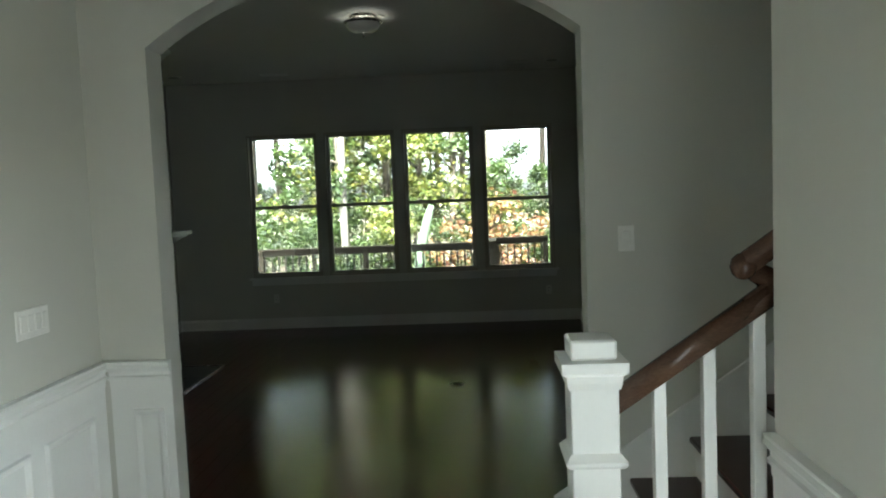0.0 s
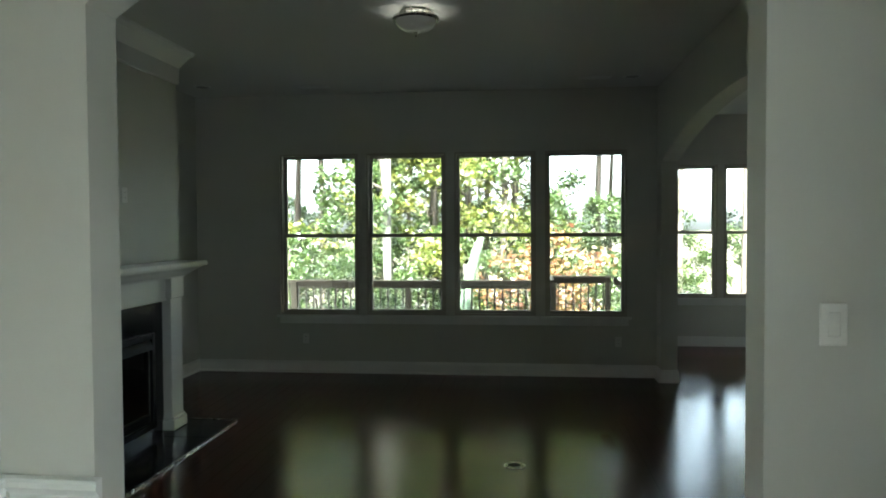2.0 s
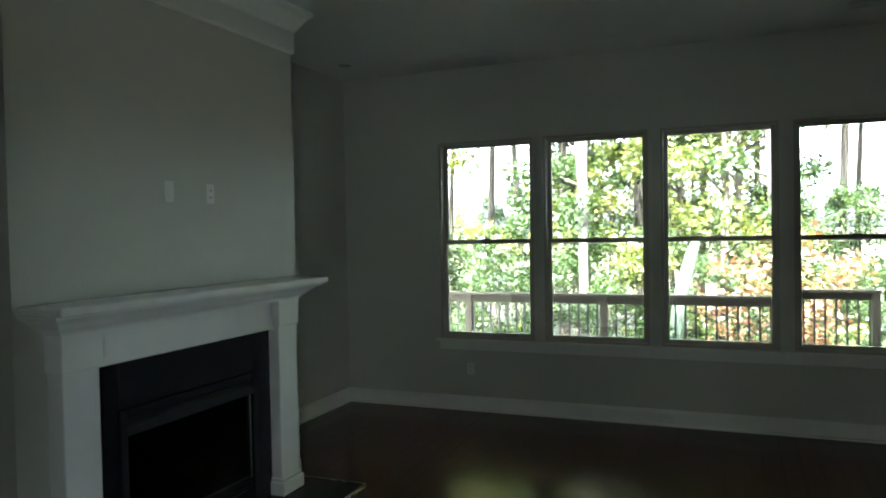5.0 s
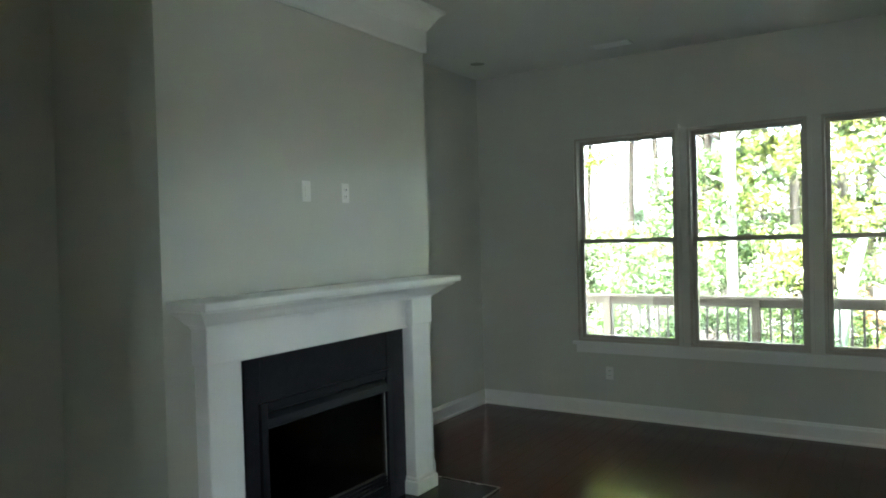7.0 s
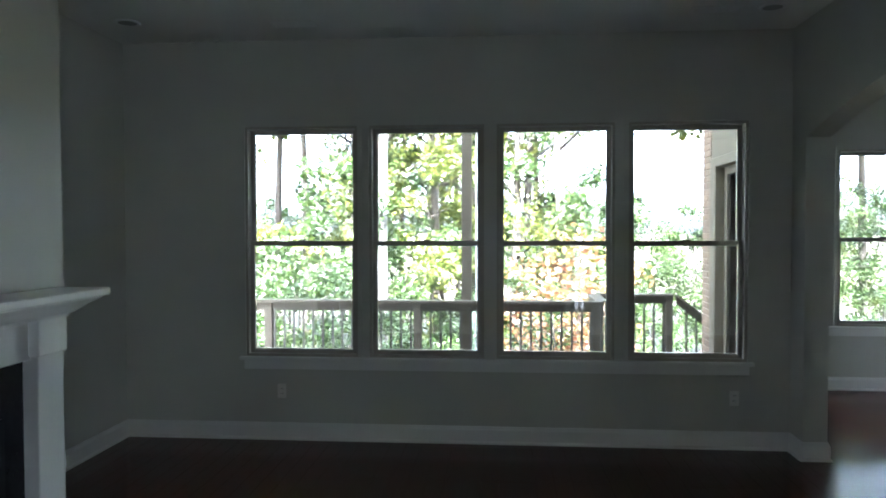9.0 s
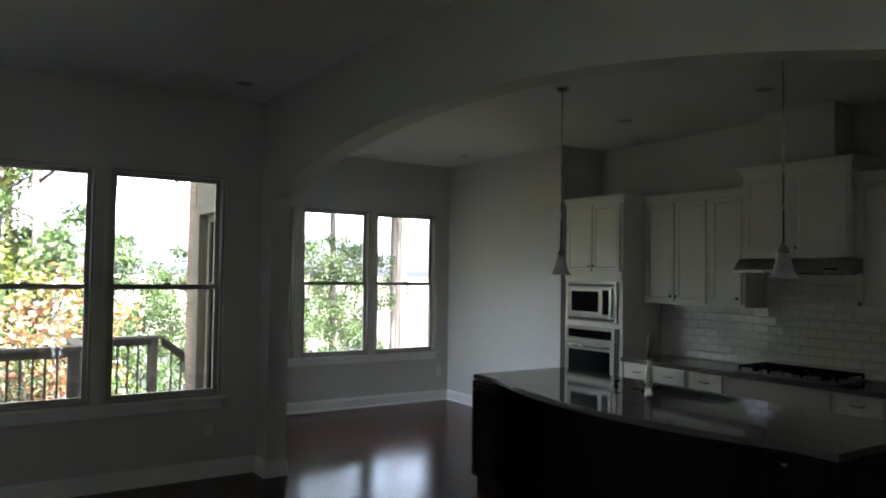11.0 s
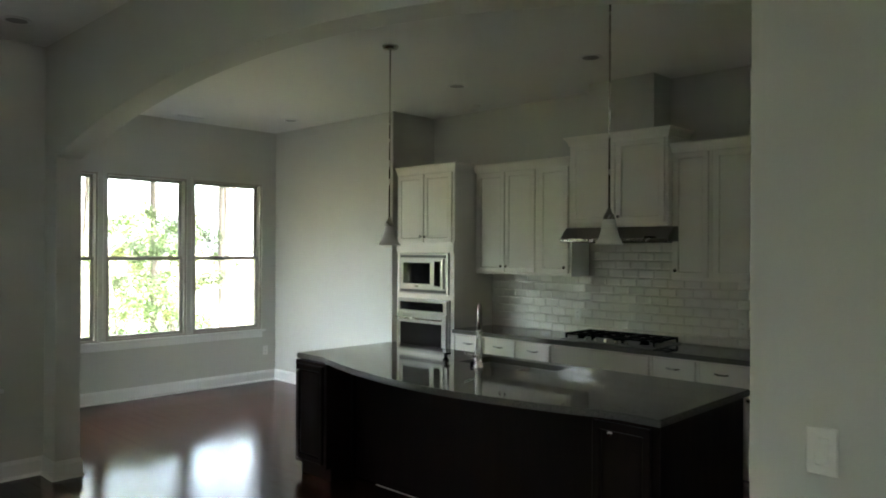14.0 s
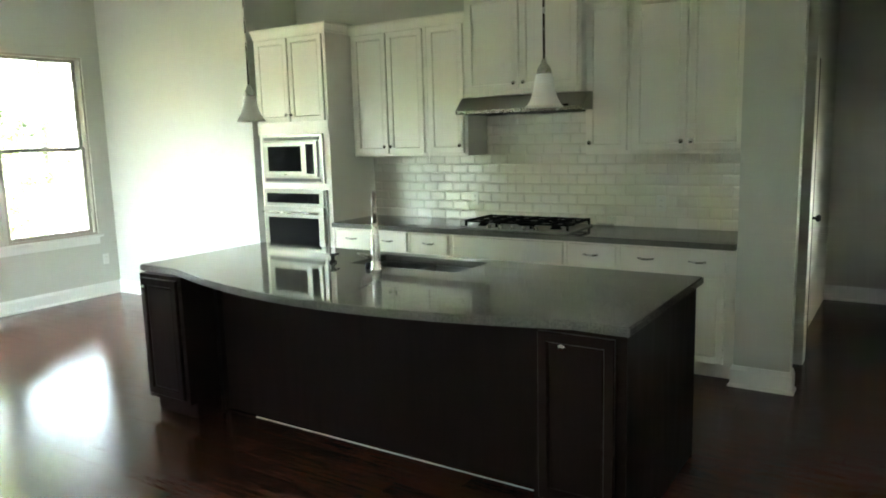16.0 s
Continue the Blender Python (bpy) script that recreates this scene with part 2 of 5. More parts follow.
def tube(bm, pts, radius, segs=10):
    pts = [Vector(p) for p in pts]
    radii = radius if isinstance(radius, (list, tuple)) else [radius] * len(pts)
    rings = []
    side = None
    for k, p in enumerate(pts):
        d = (pts[min(k + 1, len(pts) - 1)] - pts[max(k - 1, 0)]).normalized()
        if side is None:
            side = d.orthogonal().normalized()
        side = (side - d * side.dot(d)).normalized()
        up = d.cross(side)
        rings.append([bm.verts.new(p + radii[k] * (math.cos(2 * math.pi * i / segs) * side + math.sin(2 * math.pi * i / segs) * up)) for i in range(segs)])
    for a, b in zip(rings, rings[1:]):
        for i in range(segs):
            j = (i + 1) % segs
            bm.faces.new((a[i], a[j], b[j], b[i]))
    bm.faces.new(rings[0][::-1]), bm.faces.new(rings[-1])
    return bm


def sweep(bm, path, profile, closed=False):
    """Runs a (distance out, height) profile along a plan path, mitred; out is to the right of the way walked."""
    P = [Vector((x, y)) for x, y in path]
    n = len(P)
    rings = []
    for k in range(n):
        a = P[k] - P[k - 1] if (k > 0 or closed) else P[k + 1] - P[k]
        b = P[(k + 1) % n] - P[k] if (k < n - 1 or closed) else a
        a, b = a.normalized(), b.normalized()
        na, nb = Vector((a.y, -a.x)), Vector((b.y, -b.x))
        m = (na + nb).normalized()
        m = m / max(0.3, m.dot(na))
        rings.append([bm.verts.new((P[k].x + m.x * o, P[k].y + m.y * o, h)) for o, h in profile])
    pairs = list(zip(rings, rings[1:])) + ([(rings[-1], rings[0])] if closed else [])
    for a, b in pairs:
        for i in range(len(profile) - 1):
            bm.faces.new((a[i], a[i + 1], b[i + 1], b[i]))
        bm.faces.new((a[-1], a[0], b[0], b[-1]))
    if not closed:
        bm.faces.new(rings[0]), bm.faces.new(rings[-1][::-1])
    bmesh.ops.recalc_face_normals(bm, faces=bm.faces[:])
    return bm


def slab(bm, outline, z0, z1):
    """An upright prism over a plan outline."""
    lo = [bm.verts.new((x, y, z0)) for x, y in outline]
    hi = [bm.verts.new((x, y, z1)) for x, y in outline]
    bm.faces.new(lo[::-1]), bm.faces.new(hi)
    for i in range(len(lo)):
        j = (i + 1) % len(lo)
        bm.faces.new((lo[i], lo[j], hi[j], hi[i]))
    bmesh.ops.recalc_face_normals(bm, faces=bm.faces[:])
    return bm


def arched_wall(axis, a0, a1, o0, o1, spring, rise, t0, t1, top, steps=28):
    """A wall from a0 to a1 along axis x or y, t0 to t1 thick, with an arched opening o0 to o1 that starts at the floor."""
    bm = bmesh.new()
    mid, halfw = (o0 + o1) / 2, (o1 - o0) / 2
    R = (halfw * halfw + rise * rise) / (2 * rise)
    arc = []
    for i in range(steps + 1):
        u = o0 + (o1 - o0) * i / steps
        arc.append((u, spring + rise - R + math.sqrt(R * R - (u - mid) ** 2)))

    def ring(pts):
        lo = [bm.verts.new((u, t0, z) if axis == "x" else (t0, u, z)) for u, z in pts]
        hi = [bm.verts.new((u, t1, z) if axis == "x" else (t1, u, z)) for u, z in pts]
        bm.faces.new(lo), bm.faces.new(hi[::-1])
        for i in range(len(lo)):
            j = (i + 1) % len(lo)
            bm.faces.new((lo[i], hi[i], hi[j], lo[j]))
    ring([(a0, 0), (o0, 0), (o0, spring), (o0, top), (a0, top)])
    ring([(o1, 0), (a1, 0), (a1, top), (o1, top), (o1, spring)])
    for (u, z), (v, w) in zip(arc, arc[1:]):
        ring([(u, z), (v, w), (v, top), (u, top)])
    bmesh.ops.remove_doubles(bm, verts=bm.verts[:], dist=1e-4)
    bmesh.ops.recalc_face_normals(bm, faces=bm.faces[:])
    return bm


def pierced_wall(axis, a0, a1, holes, t0, t1, z0, top):
    """A straight wall with rectangular openings (from, to, sill, head)."""
    bm = bmesh.new()

    def add(u0, u1, za, zb):
        if u1 - u0 > 1e-4 and zb - za > 1e-4:
            box(bm, *((u0, u1, t0, t1) if axis == "x" else (t0, t1, u0, u1)), za, zb)
    u = a0
    for h0, h1, sill, head in holes:
        add(u, h0, z0, top), add(h0, h1, z0, sill), add(h0, h1, head, top)
        u = h1
    add(u, a1, z0, top)
    return bm
# ---- the plan ----
TOP = 3.25
YN, YK = 10.08, 12.32                 # inner faces of the two window walls
XW, XB = -3.60, -2.77                 # west wall, chimney breast
XD0, XD1 = 1.74, 1.915                # wall between living room and kitchen
XE, XC = 5.25, 5.90                   # east walls of breakfast corner and cabinets' recess
YS0, YS1 = 3.806, 3.967               # wall between hall and living room
HX0, HX1, HY0 = -1.345, 1.20, -2.2     # hall
LIVING_GLASS = [(-2.52, -1.70), (-1.495, -0.68), (-0.47, 0.345), (0.56, 1.36)]
KITCHEN_GLASS = [(2.09, 2.92), (3.12, 3.95), (4.15, 4.98)]
GZ0, GZ1, GZM = 0.74, 2.50, 1.605
FR = 0.055                            # sash and frame round each pane

living_holes = [(a - FR, b + FR, GZ0 - FR, GZ1 + FR) for a, b in LIVING_GLASS]
kitchen_holes = [(a - FR, b + FR, GZ0 - FR, GZ1 + FR) for a, b in KITCHEN_GLASS]

floor = structure("floor", boxes((XW - 0.2, 2.85, HY0 - 0.2, YN + 0.2, -0.20, -0.022), (2.85, 8.3, YS0, YN + 0.2, -0.20, -0.022), (XD0, XE + 0.2, YN + 0.2, YK + 0.2, -0.20, -0.022)), GAP, "dark-stained hardwood plank floor with a satin gloss", "floor")
ceiling = structure("ceiling", boxes((XW - 0.2, 2.85, HY0 - 0.2, YN + 0.2, TOP, TOP + 0.25), (2.85, 8.3, YS0, YN + 0.2, TOP, TOP + 0.25), (XD0 - 0.1, XE + 0.2, YN + 0.2, YK + 0.2, TOP, TOP + 0.25)), CEIL, "smooth painted white ceiling", "ceiling")
structure("upper_storey", boxes((XW - 0.2, 2.85, HY0 - 0.2, YN + 0.2, TOP + 0.26, 6.6), (2.85, 8.3, YS0, YN + 0.2, TOP + 0.26, 6.6), (XW + 1.0, 7.0, 4.5, 8.5, 6.6, 8.2)), PAINT, "plain upper storey of the house", "house")
structure("wall_north", pierced_wall("x", XW - 0.2, XD1, living_holes, YN, YN + 0.2, -0.2, TOP), PAINT, "greige painted wall with four windows", "wall")
structure("wall_west", boxes((XW - 0.2, XW, YS0, YN, 0, TOP)), PAINT, "greige painted wall beside the chimney breast", "wall")
structure("wall_south", arched_wall("x", XW - 0.2, XD1, -1.045, 0.875, 2.36, 0.32, YS0, YS1, TOP), PAINT, "greige painted wall with a wide arched opening", "wall")
structure("wall_stair", boxes((XD1, 2.85, YS0, YS1, 0, TOP)), PAINT, "greige painted wall along the stairs", "wall")
structure("wall_kitchen_arch", arched_wall("y", YS1, YN, 4.772, 9.83, 2.392, 0.325, XD0, XD1, TOP, 40), PAINT, "greige wall with a broad arched opening to the kitchen", "wall")
structure("wall_breakfast_north", pierced_wall("x", XD0, XE + 0.2, kitchen_holes, YK, YK + 0.2, -0.2, TOP), PAINT, "greige painted wall with three windows", "wall")
structure("wall_breakfast_west", pierced_wall("y", YN + 0.2, YK, [(10.32, 12.20, 0.05, 2.46)], XD0 + 0.06, XD1, -0.2, TOP), PAINT, "greige painted wall with a glazed opening", "wall")
structure("wall_breakfast_east", boxes((XE, XE + 0.2, 10.02, YK, 0, TOP), (XE + 0.2, XC + 0.15, 10.02, 10.17, 0, TOP)), PAINT, "greige painted side wall of the breakfast corner", "wall")
structure("wall_kitchen_back", boxes((XC, XC + 0.15, 5.43, 10.02, 0, TOP)), PAINT, "greige painted wall behind the kitchen cabinets", "wall")
structure("wall_kitchen_arch_east", arched_wall("y", YS1, 5.43, 4.42, 5.425, 2.38, 0.20, XE, XE + 0.11, TOP), PAINT, "greige wall with an arched opening to a back hall", "wall")
structure("wall_stub", boxes((XE, XE + 0.11, 5.43, 5.60, 0, TOP), (XE, XC, 5.60, 5.755, 0, TOP)), PAINT, "greige wall end beside the base cabinets", "wall")
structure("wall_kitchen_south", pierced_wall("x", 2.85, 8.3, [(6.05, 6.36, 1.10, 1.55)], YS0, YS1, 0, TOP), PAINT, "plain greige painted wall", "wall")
structure("wall_back_hall", boxes((XE + 0.11, 8.3, 5.52, 5.598, 0, TOP), (8.15, 8.3, YS1, 5.52, 0, TOP)), PAINT, "greige painted walls of a dim back hall", "wall")
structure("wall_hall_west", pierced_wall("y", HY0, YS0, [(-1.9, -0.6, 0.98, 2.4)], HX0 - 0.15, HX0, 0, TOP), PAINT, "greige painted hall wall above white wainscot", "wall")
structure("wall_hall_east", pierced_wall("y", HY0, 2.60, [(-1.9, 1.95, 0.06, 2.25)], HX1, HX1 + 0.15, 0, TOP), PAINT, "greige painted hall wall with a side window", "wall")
structure("wall_stair_side", boxes((HX1 + 0.15, 2.85, 2.45, 2.60, 0, TOP), (2.70, 2.85, 2.60, YS0, 0, TOP)), PAINT, "greige painted hall wall ending at the stairs", "wall")
structure("wall_hall_south", pierced_wall("x", HX0 - 0.15, HX1 + 0.15, [(-0.50, 0.50, 0.0, 2.65)], HY0 - 0.15, HY0, 0, TOP), PAINT, "greige front wall with door lights", "wall")

# ---- baseboards and trim ----
BASE = [(0, 0), (0.028, 0), (0.028, 0.012), (0.020, 0.022), (0.017, 0.024), (0.017, 0.112), (0.012, 0.122), (0.008, 0.138), (0, 0.140)]


def baseboard(*paths):
    bm = bmesh.new()
    for p in paths:
        sweep(bm, p, BASE)
    return structure("baseboard", bm, TRIM, "white painted moulded baseboard", "baseboard")


baseboard([(XB, 7.90), (XW, 7.90), (XW, YN), (XD0, YN), (XD0, 9.83), (XD1, 9.83), (XD1, YK), (XE, YK), (XE, 10.02), (XE + 0.03, 10.02)])
baseboard([(XB + 0.0, 5.76), (XW, 5.76)][::-1], [(-1.045, YS0), (-1.045, YS1), (XW, YS1), (XW, 5.76)][0:4])
baseboard([(XD0, 4.772), (XD0, YS1), (0.875, YS1), (0.875, YS0)])
baseboard([(5.30, 5.755), (XE, 5.755), (XE, 5.425), (XE + 0.11, 5.425)], [(8.15, YS1), (8.15, 5.52)][::-1], [(XE, 4.42), (XE, YS1), (XD1, YS1), (XD1, 4.772), (XD0, 4.772)])

CROWN = [(0, 2.955), (0.014, 2.955), (0.020, 2.972), (0.020, 3.10), (0.030, 3.112), (0.040, 3.13), (0.085, 3.20), (0.115, 3.225), (0.120, TOP), (0, TOP)]
structure("crown_moulding", sweep(bmesh.new(), [(XW, 5.76), (XB, 5.76), (XB, 7.90), (XW, 7.90)], CROWN), TRIM, "white painted crown moulding round the chimney breast", "moulding")

# continuous sills under the window groups
for name, x0, x1, y in (("window_sill_1", LIVING_GLASS[0][0] - 0.10, LIVING_GLASS[-1][1] + 0.10, YN), ("window_sill_2", KITCHEN_GLASS[0][0] - 0.10, KITCHEN_GLASS[-1][1] + 0.10, YK)):
    structure(name, boxes((x0, x1, y - 0.045, y, GZ0 - FR - 0.03, GZ0 - FR - 0.002), (x0 + 0.03, x1 - 0.03, y - 0.016, y, GZ0 - FR - 0.105, GZ0 - FR - 0.03), bevel=0.004), TRIM, "white painted window sill and apron", "window sill")


def window(name, a, b, y):
    """A double-hung window: frame, two sashes, two panes."""
    w = tagged(thing(name, ((a + b) / 2, y + 0.06, GZ0 - FR), "double-hung window with plain panes, backlit", "window"), kind="structure")
    mx = (a + b) / 2
    lx0, lx1, h = a - FR - mx, b + FR - mx, GZ1 - GZ0 + 2 * FR
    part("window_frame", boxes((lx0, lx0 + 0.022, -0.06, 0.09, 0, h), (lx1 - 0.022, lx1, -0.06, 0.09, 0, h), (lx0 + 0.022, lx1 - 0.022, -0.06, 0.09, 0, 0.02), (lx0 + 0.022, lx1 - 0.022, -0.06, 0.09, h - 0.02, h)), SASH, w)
    zm = GZM - GZ0 + FR
    for nm, z0, z1, dy in (("lower_sash", 0.02, zm + 0.022, -0.012), ("upper_sash", zm - 0.022, h - 0.02, 0.026)):
        s, r = 0.035, 0.035
        x0, x1 = lx0 + 0.022, lx1 - 0.022
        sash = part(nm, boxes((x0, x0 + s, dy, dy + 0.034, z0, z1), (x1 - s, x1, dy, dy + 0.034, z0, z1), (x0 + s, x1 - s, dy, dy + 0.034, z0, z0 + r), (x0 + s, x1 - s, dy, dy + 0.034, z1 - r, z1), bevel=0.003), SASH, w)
        pane = part("pane", boxes((x0 + s, x1 - s, dy + 0.014, dy + 0.019, z0 + r, z1 - r)), PANE, sash)
        pane.visible_shadow = False
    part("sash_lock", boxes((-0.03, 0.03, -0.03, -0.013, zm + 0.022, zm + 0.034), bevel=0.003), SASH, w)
    # thin painted casing round the opening
    c = 0.03
    part("casing", boxes((lx0 - c, lx0, -0.072, -0.05, -0.002, h + c), (lx1, lx1 + c, -0.072, -0.05, -0.002, h + c), (lx0, lx1, -0.072, -0.05, h, h + c)), PAINT, w)


for i, (a, b) in enumerate(LIVING_GLASS):
    window(f"window_{i + 1}", a, b, YN)
for i, (a, b) in enumerate(KITCHEN_GLASS):
    window(f"window_{i + 5}", a, b, YK)

# glazed unit in the breakfast corner's side wall, seen from outside
w = tagged(thing("door_3", (XD0, 11.26, 0.05), "tan framed double glass patio door in the brick wall", "door"), kind="structure")
part("door_frame", boxes((-0.03, 0.10, -0.94, -0.86, 0, 2.41), (-0.03, 0.10, 0.76, 0.94, 0, 2.41), (-0.03, 0.10, -0.86, 0.76, 0, 0.10), (-0.03, 0.10, -0.86, 0.76, 2.31, 2.41), bevel=0.006), TANTRIM, w)
for y0, y1, x in ((-0.86, -0.03, 0.02), (-0.07, 0.76, 0.065)):
    leaf = part("door_leaf", boxes((x, x + 0.04, y0, y0 + 0.07, 0.10, 2.31), (x, x + 0.04, y1 - 0.07, y1, 0.10, 2.31), (x, x + 0.04, y0 + 0.07, y1 - 0.07, 0.10, 0.22), (x, x + 0.04, y0 + 0.07, y1 - 0.07, 2.23, 2.31), bevel=0.004), TANTRIM, w)
    part("pane", boxes((x + 0.016, x + 0.022, y0 + 0.07, y1 - 0.07, 0.22, 2.23)), PANE, leaf).visible_shadow = False

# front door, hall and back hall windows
d = tagged(thing("door_1", (0, HY0, 0), "closed white front door under a plain panel", "door"), kind="structure")
part("leaf", boxes((-0.46, 0.46, -0.10, -0.055, 0.01, 2.06), bevel=0.004), TRIM, d)
part("frame", boxes((-0.50, -0.46, -0.15, 0, 0, 2.65), (0.46, 0.50, -0.15, 0, 0, 2.65), (-0.46, 0.46, -0.15, 0, 2.06, 2.12), (-0.46, 0.46, -0.15, 0, 2.61, 2.65)), TRIM, d)
part("transom_panel", boxes((-0.46, 0.46, -0.08, -0.05, 2.12, 2.61)), TRIM, d)
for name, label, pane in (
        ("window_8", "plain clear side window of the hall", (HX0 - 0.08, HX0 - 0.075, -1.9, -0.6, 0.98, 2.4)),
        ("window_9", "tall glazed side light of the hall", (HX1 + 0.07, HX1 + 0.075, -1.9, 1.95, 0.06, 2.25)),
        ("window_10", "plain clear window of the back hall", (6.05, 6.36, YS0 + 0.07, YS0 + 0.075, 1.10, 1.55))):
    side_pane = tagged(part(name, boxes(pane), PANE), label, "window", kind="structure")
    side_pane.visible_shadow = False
# unseen slab added outside to block direct sun at window_10
structure("sun_shield_roof", boxes((5.2, 8.3, YS0 - 3.2, YS0 - 0.02, 2.5, 2.62)), TRIM, "unseen roof slab added to keep sun off the back hall window", "roof")
# ---- chimney breast and fireplace ----
FY0, FY1, FZ0, FZ1 = 6.30, 7.36, 0.10, 0.84
structure("chimney_breast", boxes((XW, XB, 5.76, FY0, 0, TOP), (XW, XB, FY1, 7.90, 0, TOP), (XW, XB, FY0, FY1, FZ1, TOP), (XW, XB, FY0, FY1, 0, FZ0), (XW, XB - 0.42, FY0, FY1, FZ0, FZ1)), PAINT, "greige painted chimney breast", "wall")

fm = thing("fireplace_mantel", (XB, 6.83, 0), "white painted wooden mantel round a black fireplace", "fireplace")
for s in (-1, 1):
    y0, y1 = sorted((s * 0.712, s * 0.912))
    pil = part("pilaster", boxes((0, 0.098, y0, y1, 0.10, 1.13), bevel=0.004), TRIM, fm)
    part("plinth", boxes((0, 0.124, y0 - 0.02, y1 + 0.02, 0.012, 0.10), (0, 0.112, y0 - 0.01, y1 + 0.01, 0.10, 0.125), bevel=0.006), TRIM, pil)
    part("capital", boxes((0, 0.112, y0 - 0.012, y1 + 0.012, 1.115, 1.29), bevel=0.004), TRIM, pil)
part("frieze", boxes((0, 0.06, -0.72, 0.72, 1.10, 1.29), bevel=0.003), TRIM, fm)
part("cornice", sweep(bmesh.new(), [(0, -0.90), (0.085, -0.90), (0.085, 0.90), (0, 0.90)], [(-0.05, 1.285), (0.030, 1.285), (0.036, 1.30), (0.050, 1.305), (0.068, 1.318), (0.100, 1.345), (0.130, 1.362), (0.145, 1.372), (0.145, 1.382), (-0.05, 1.382)]), TRIM, fm)
part("shelf", boxes((0, 0.275, -1.055, 1.05, 1.382, 1.422), bevel=0.006), TRIM, fm)

fb = thing("fireplace_insert", (XB, 6.83, 0), "black gas fireplace insert with a glass front", "fireplace")
for slab_box in ((0, 0.022, -0.714, FY0 - 6.83, 0.012, 1.10), (0, 0.022, FY1 - 6.83, 0.714, 0.012, 1.10), (0, 0.022, FY0 - 6.83, FY1 - 6.83, FZ1, 1.10), (0, 0.022, FY0 - 6.83, FY1 - 6.83, 0.012, FZ0)):
    part("slate_slab", boxes(slab_box, bevel=0.002), SLATE, fb, "polished black stone surround slab")
a, b = FY0 - 6.83, FY1 - 6.83
part("metal_frame", boxes((0.022, 0.045, a - 0.02, a + 0.03, FZ0 - 0.02, FZ1 + 0.02), (0.022, 0.045, b - 0.03, b + 0.02, FZ0 - 0.02, FZ1 + 0.02), (0.022, 0.045, a + 0.03, b - 0.03, FZ1 - 0.03, FZ1 + 0.02), (0.022, 0.045, a + 0.03, b - 0.03, FZ0 - 0.02, FZ0 + 0.03), bevel=0.004), BLACK, fb)
part("hood_bar", sweep(bmesh.new(), [(0.022, a + 0.02), (0.022, b - 0.02)], [(0, FZ1 - 0.12), (0.018, FZ1 - 0.12), (0.026, FZ1 - 0.112), (0.02, FZ1 - 0.07), (0.0, FZ1 - 0.04)]), BLACK, fb)
for k in range(3):
    part("louvre", boxes((0.0, 0.03, a + 0.03, b - 0.03, FZ0 + 0.035 + k * 0.022, FZ0 + 0.045 + k * 0.022)), BLACK, fb)
part("firebox", boxes((-0.41, -0.39, a + 0.01, b - 0.01, FZ0 + 0.01, FZ1 - 0.01), (-0.39, 0, a + 0.005, a + 0.02, FZ0 + 0.01, FZ1 - 0.01), (-0.39, 0, b - 0.02, b - 0.005, FZ0 + 0.01, FZ1 - 0.01), (-0.39, 0, a + 0.02, b - 0.02, FZ0 + 0.08, FZ0 + 0.10)), FIREBRICK, fb)
part("glass", boxes((0.004, 0.008, a + 0.03, b - 0.03, FZ0 + 0.11, FZ1 - 0.12)), PANE, fb).visible_shadow = False
lg = bmesh.new()
for k, (x, y0, y1, z, dz, r) in enumerate(((-0.28, -0.32, 0.33, 0.25, 0.03, 0.055), (-0.14, -0.36, 0.20, 0.24, -0.02, 0.05), (-0.20, -0.15, 0.34, 0.33, 0.04, 0.045))):
    pts = [(x + 0.03 * math.sin(i + k), y0 + (y1 - y0) * i / 7, z + dz * i / 7 + 0.01 * math.sin(2.1 * i + k)) for i in range(8)]
    tube(lg, pts, [r * (0.85 + 0.2 * math.sin(1.7 * i + k)) for i in range(8)], 9)
tagged(part("log_set", lg, LOGS, fb), "ceramic logs in the firebox")

hearth = thing("hearth", (XB, 6.83, 0), "flush black stone hearth with a thin edge strip", "hearth")
for i in range(4):
    y0 = -1.07 + i * 0.5375
    part("stone_tile", boxes((0.0, 0.50, y0 + 0.002, y0 + 0.5355, -0.02, 0.010), bevel=0.002), SLATE, hearth)
# nickel stands in for the line of light the strip catches
part("edge_strip", boxes((0.501, 0.511, -1.075, 1.085, -0.02, 0.014), (0, 0.501, 1.081, 1.095, -0.02, 0.014), (0, 0.501, -1.088, -1.075, -0.02, 0.014)), NICKEL, hearth, "thin edge strip, its caught light put in as bright nickel")


# ---- plates and sockets ----
def wall_plate(name, label, m, gangs=1, socket=False):
    p = tagged(new(name), label, "socket" if socket else "switch")
    p.matrix_world = m
    w = 0.072 + 0.046 * (gangs - 1)
    part("plate", boxes((-w / 2, w / 2, -0.007, 0, -0.058, 0.058), bevel=0.004), PLATE, p)
    for g in range(gangs):
        x = (g - (gangs - 1) / 2) * 0.046
        if socket:
            for z in (-0.02, 0.02):
                part("outlet_face", boxes((x - 0.016, x + 0.016, -0.009, -0.007, z - 0.014, z + 0.014), bevel=0.002), PLATE, p)
                part("slots", boxes((x - 0.008, x - 0.005, -0.0095, -0.009, z - 0.005, z + 0.006), (x + 0.005, x + 0.008, -0.0095, -0.009, z - 0.005, z + 0.006)), SLOT, p)
        else:
            part("rocker", boxes((x - 0.016, x + 0.016, -0.012, -0.007, -0.033, 0.033), bevel=0.003), PLATE, p)
    return p


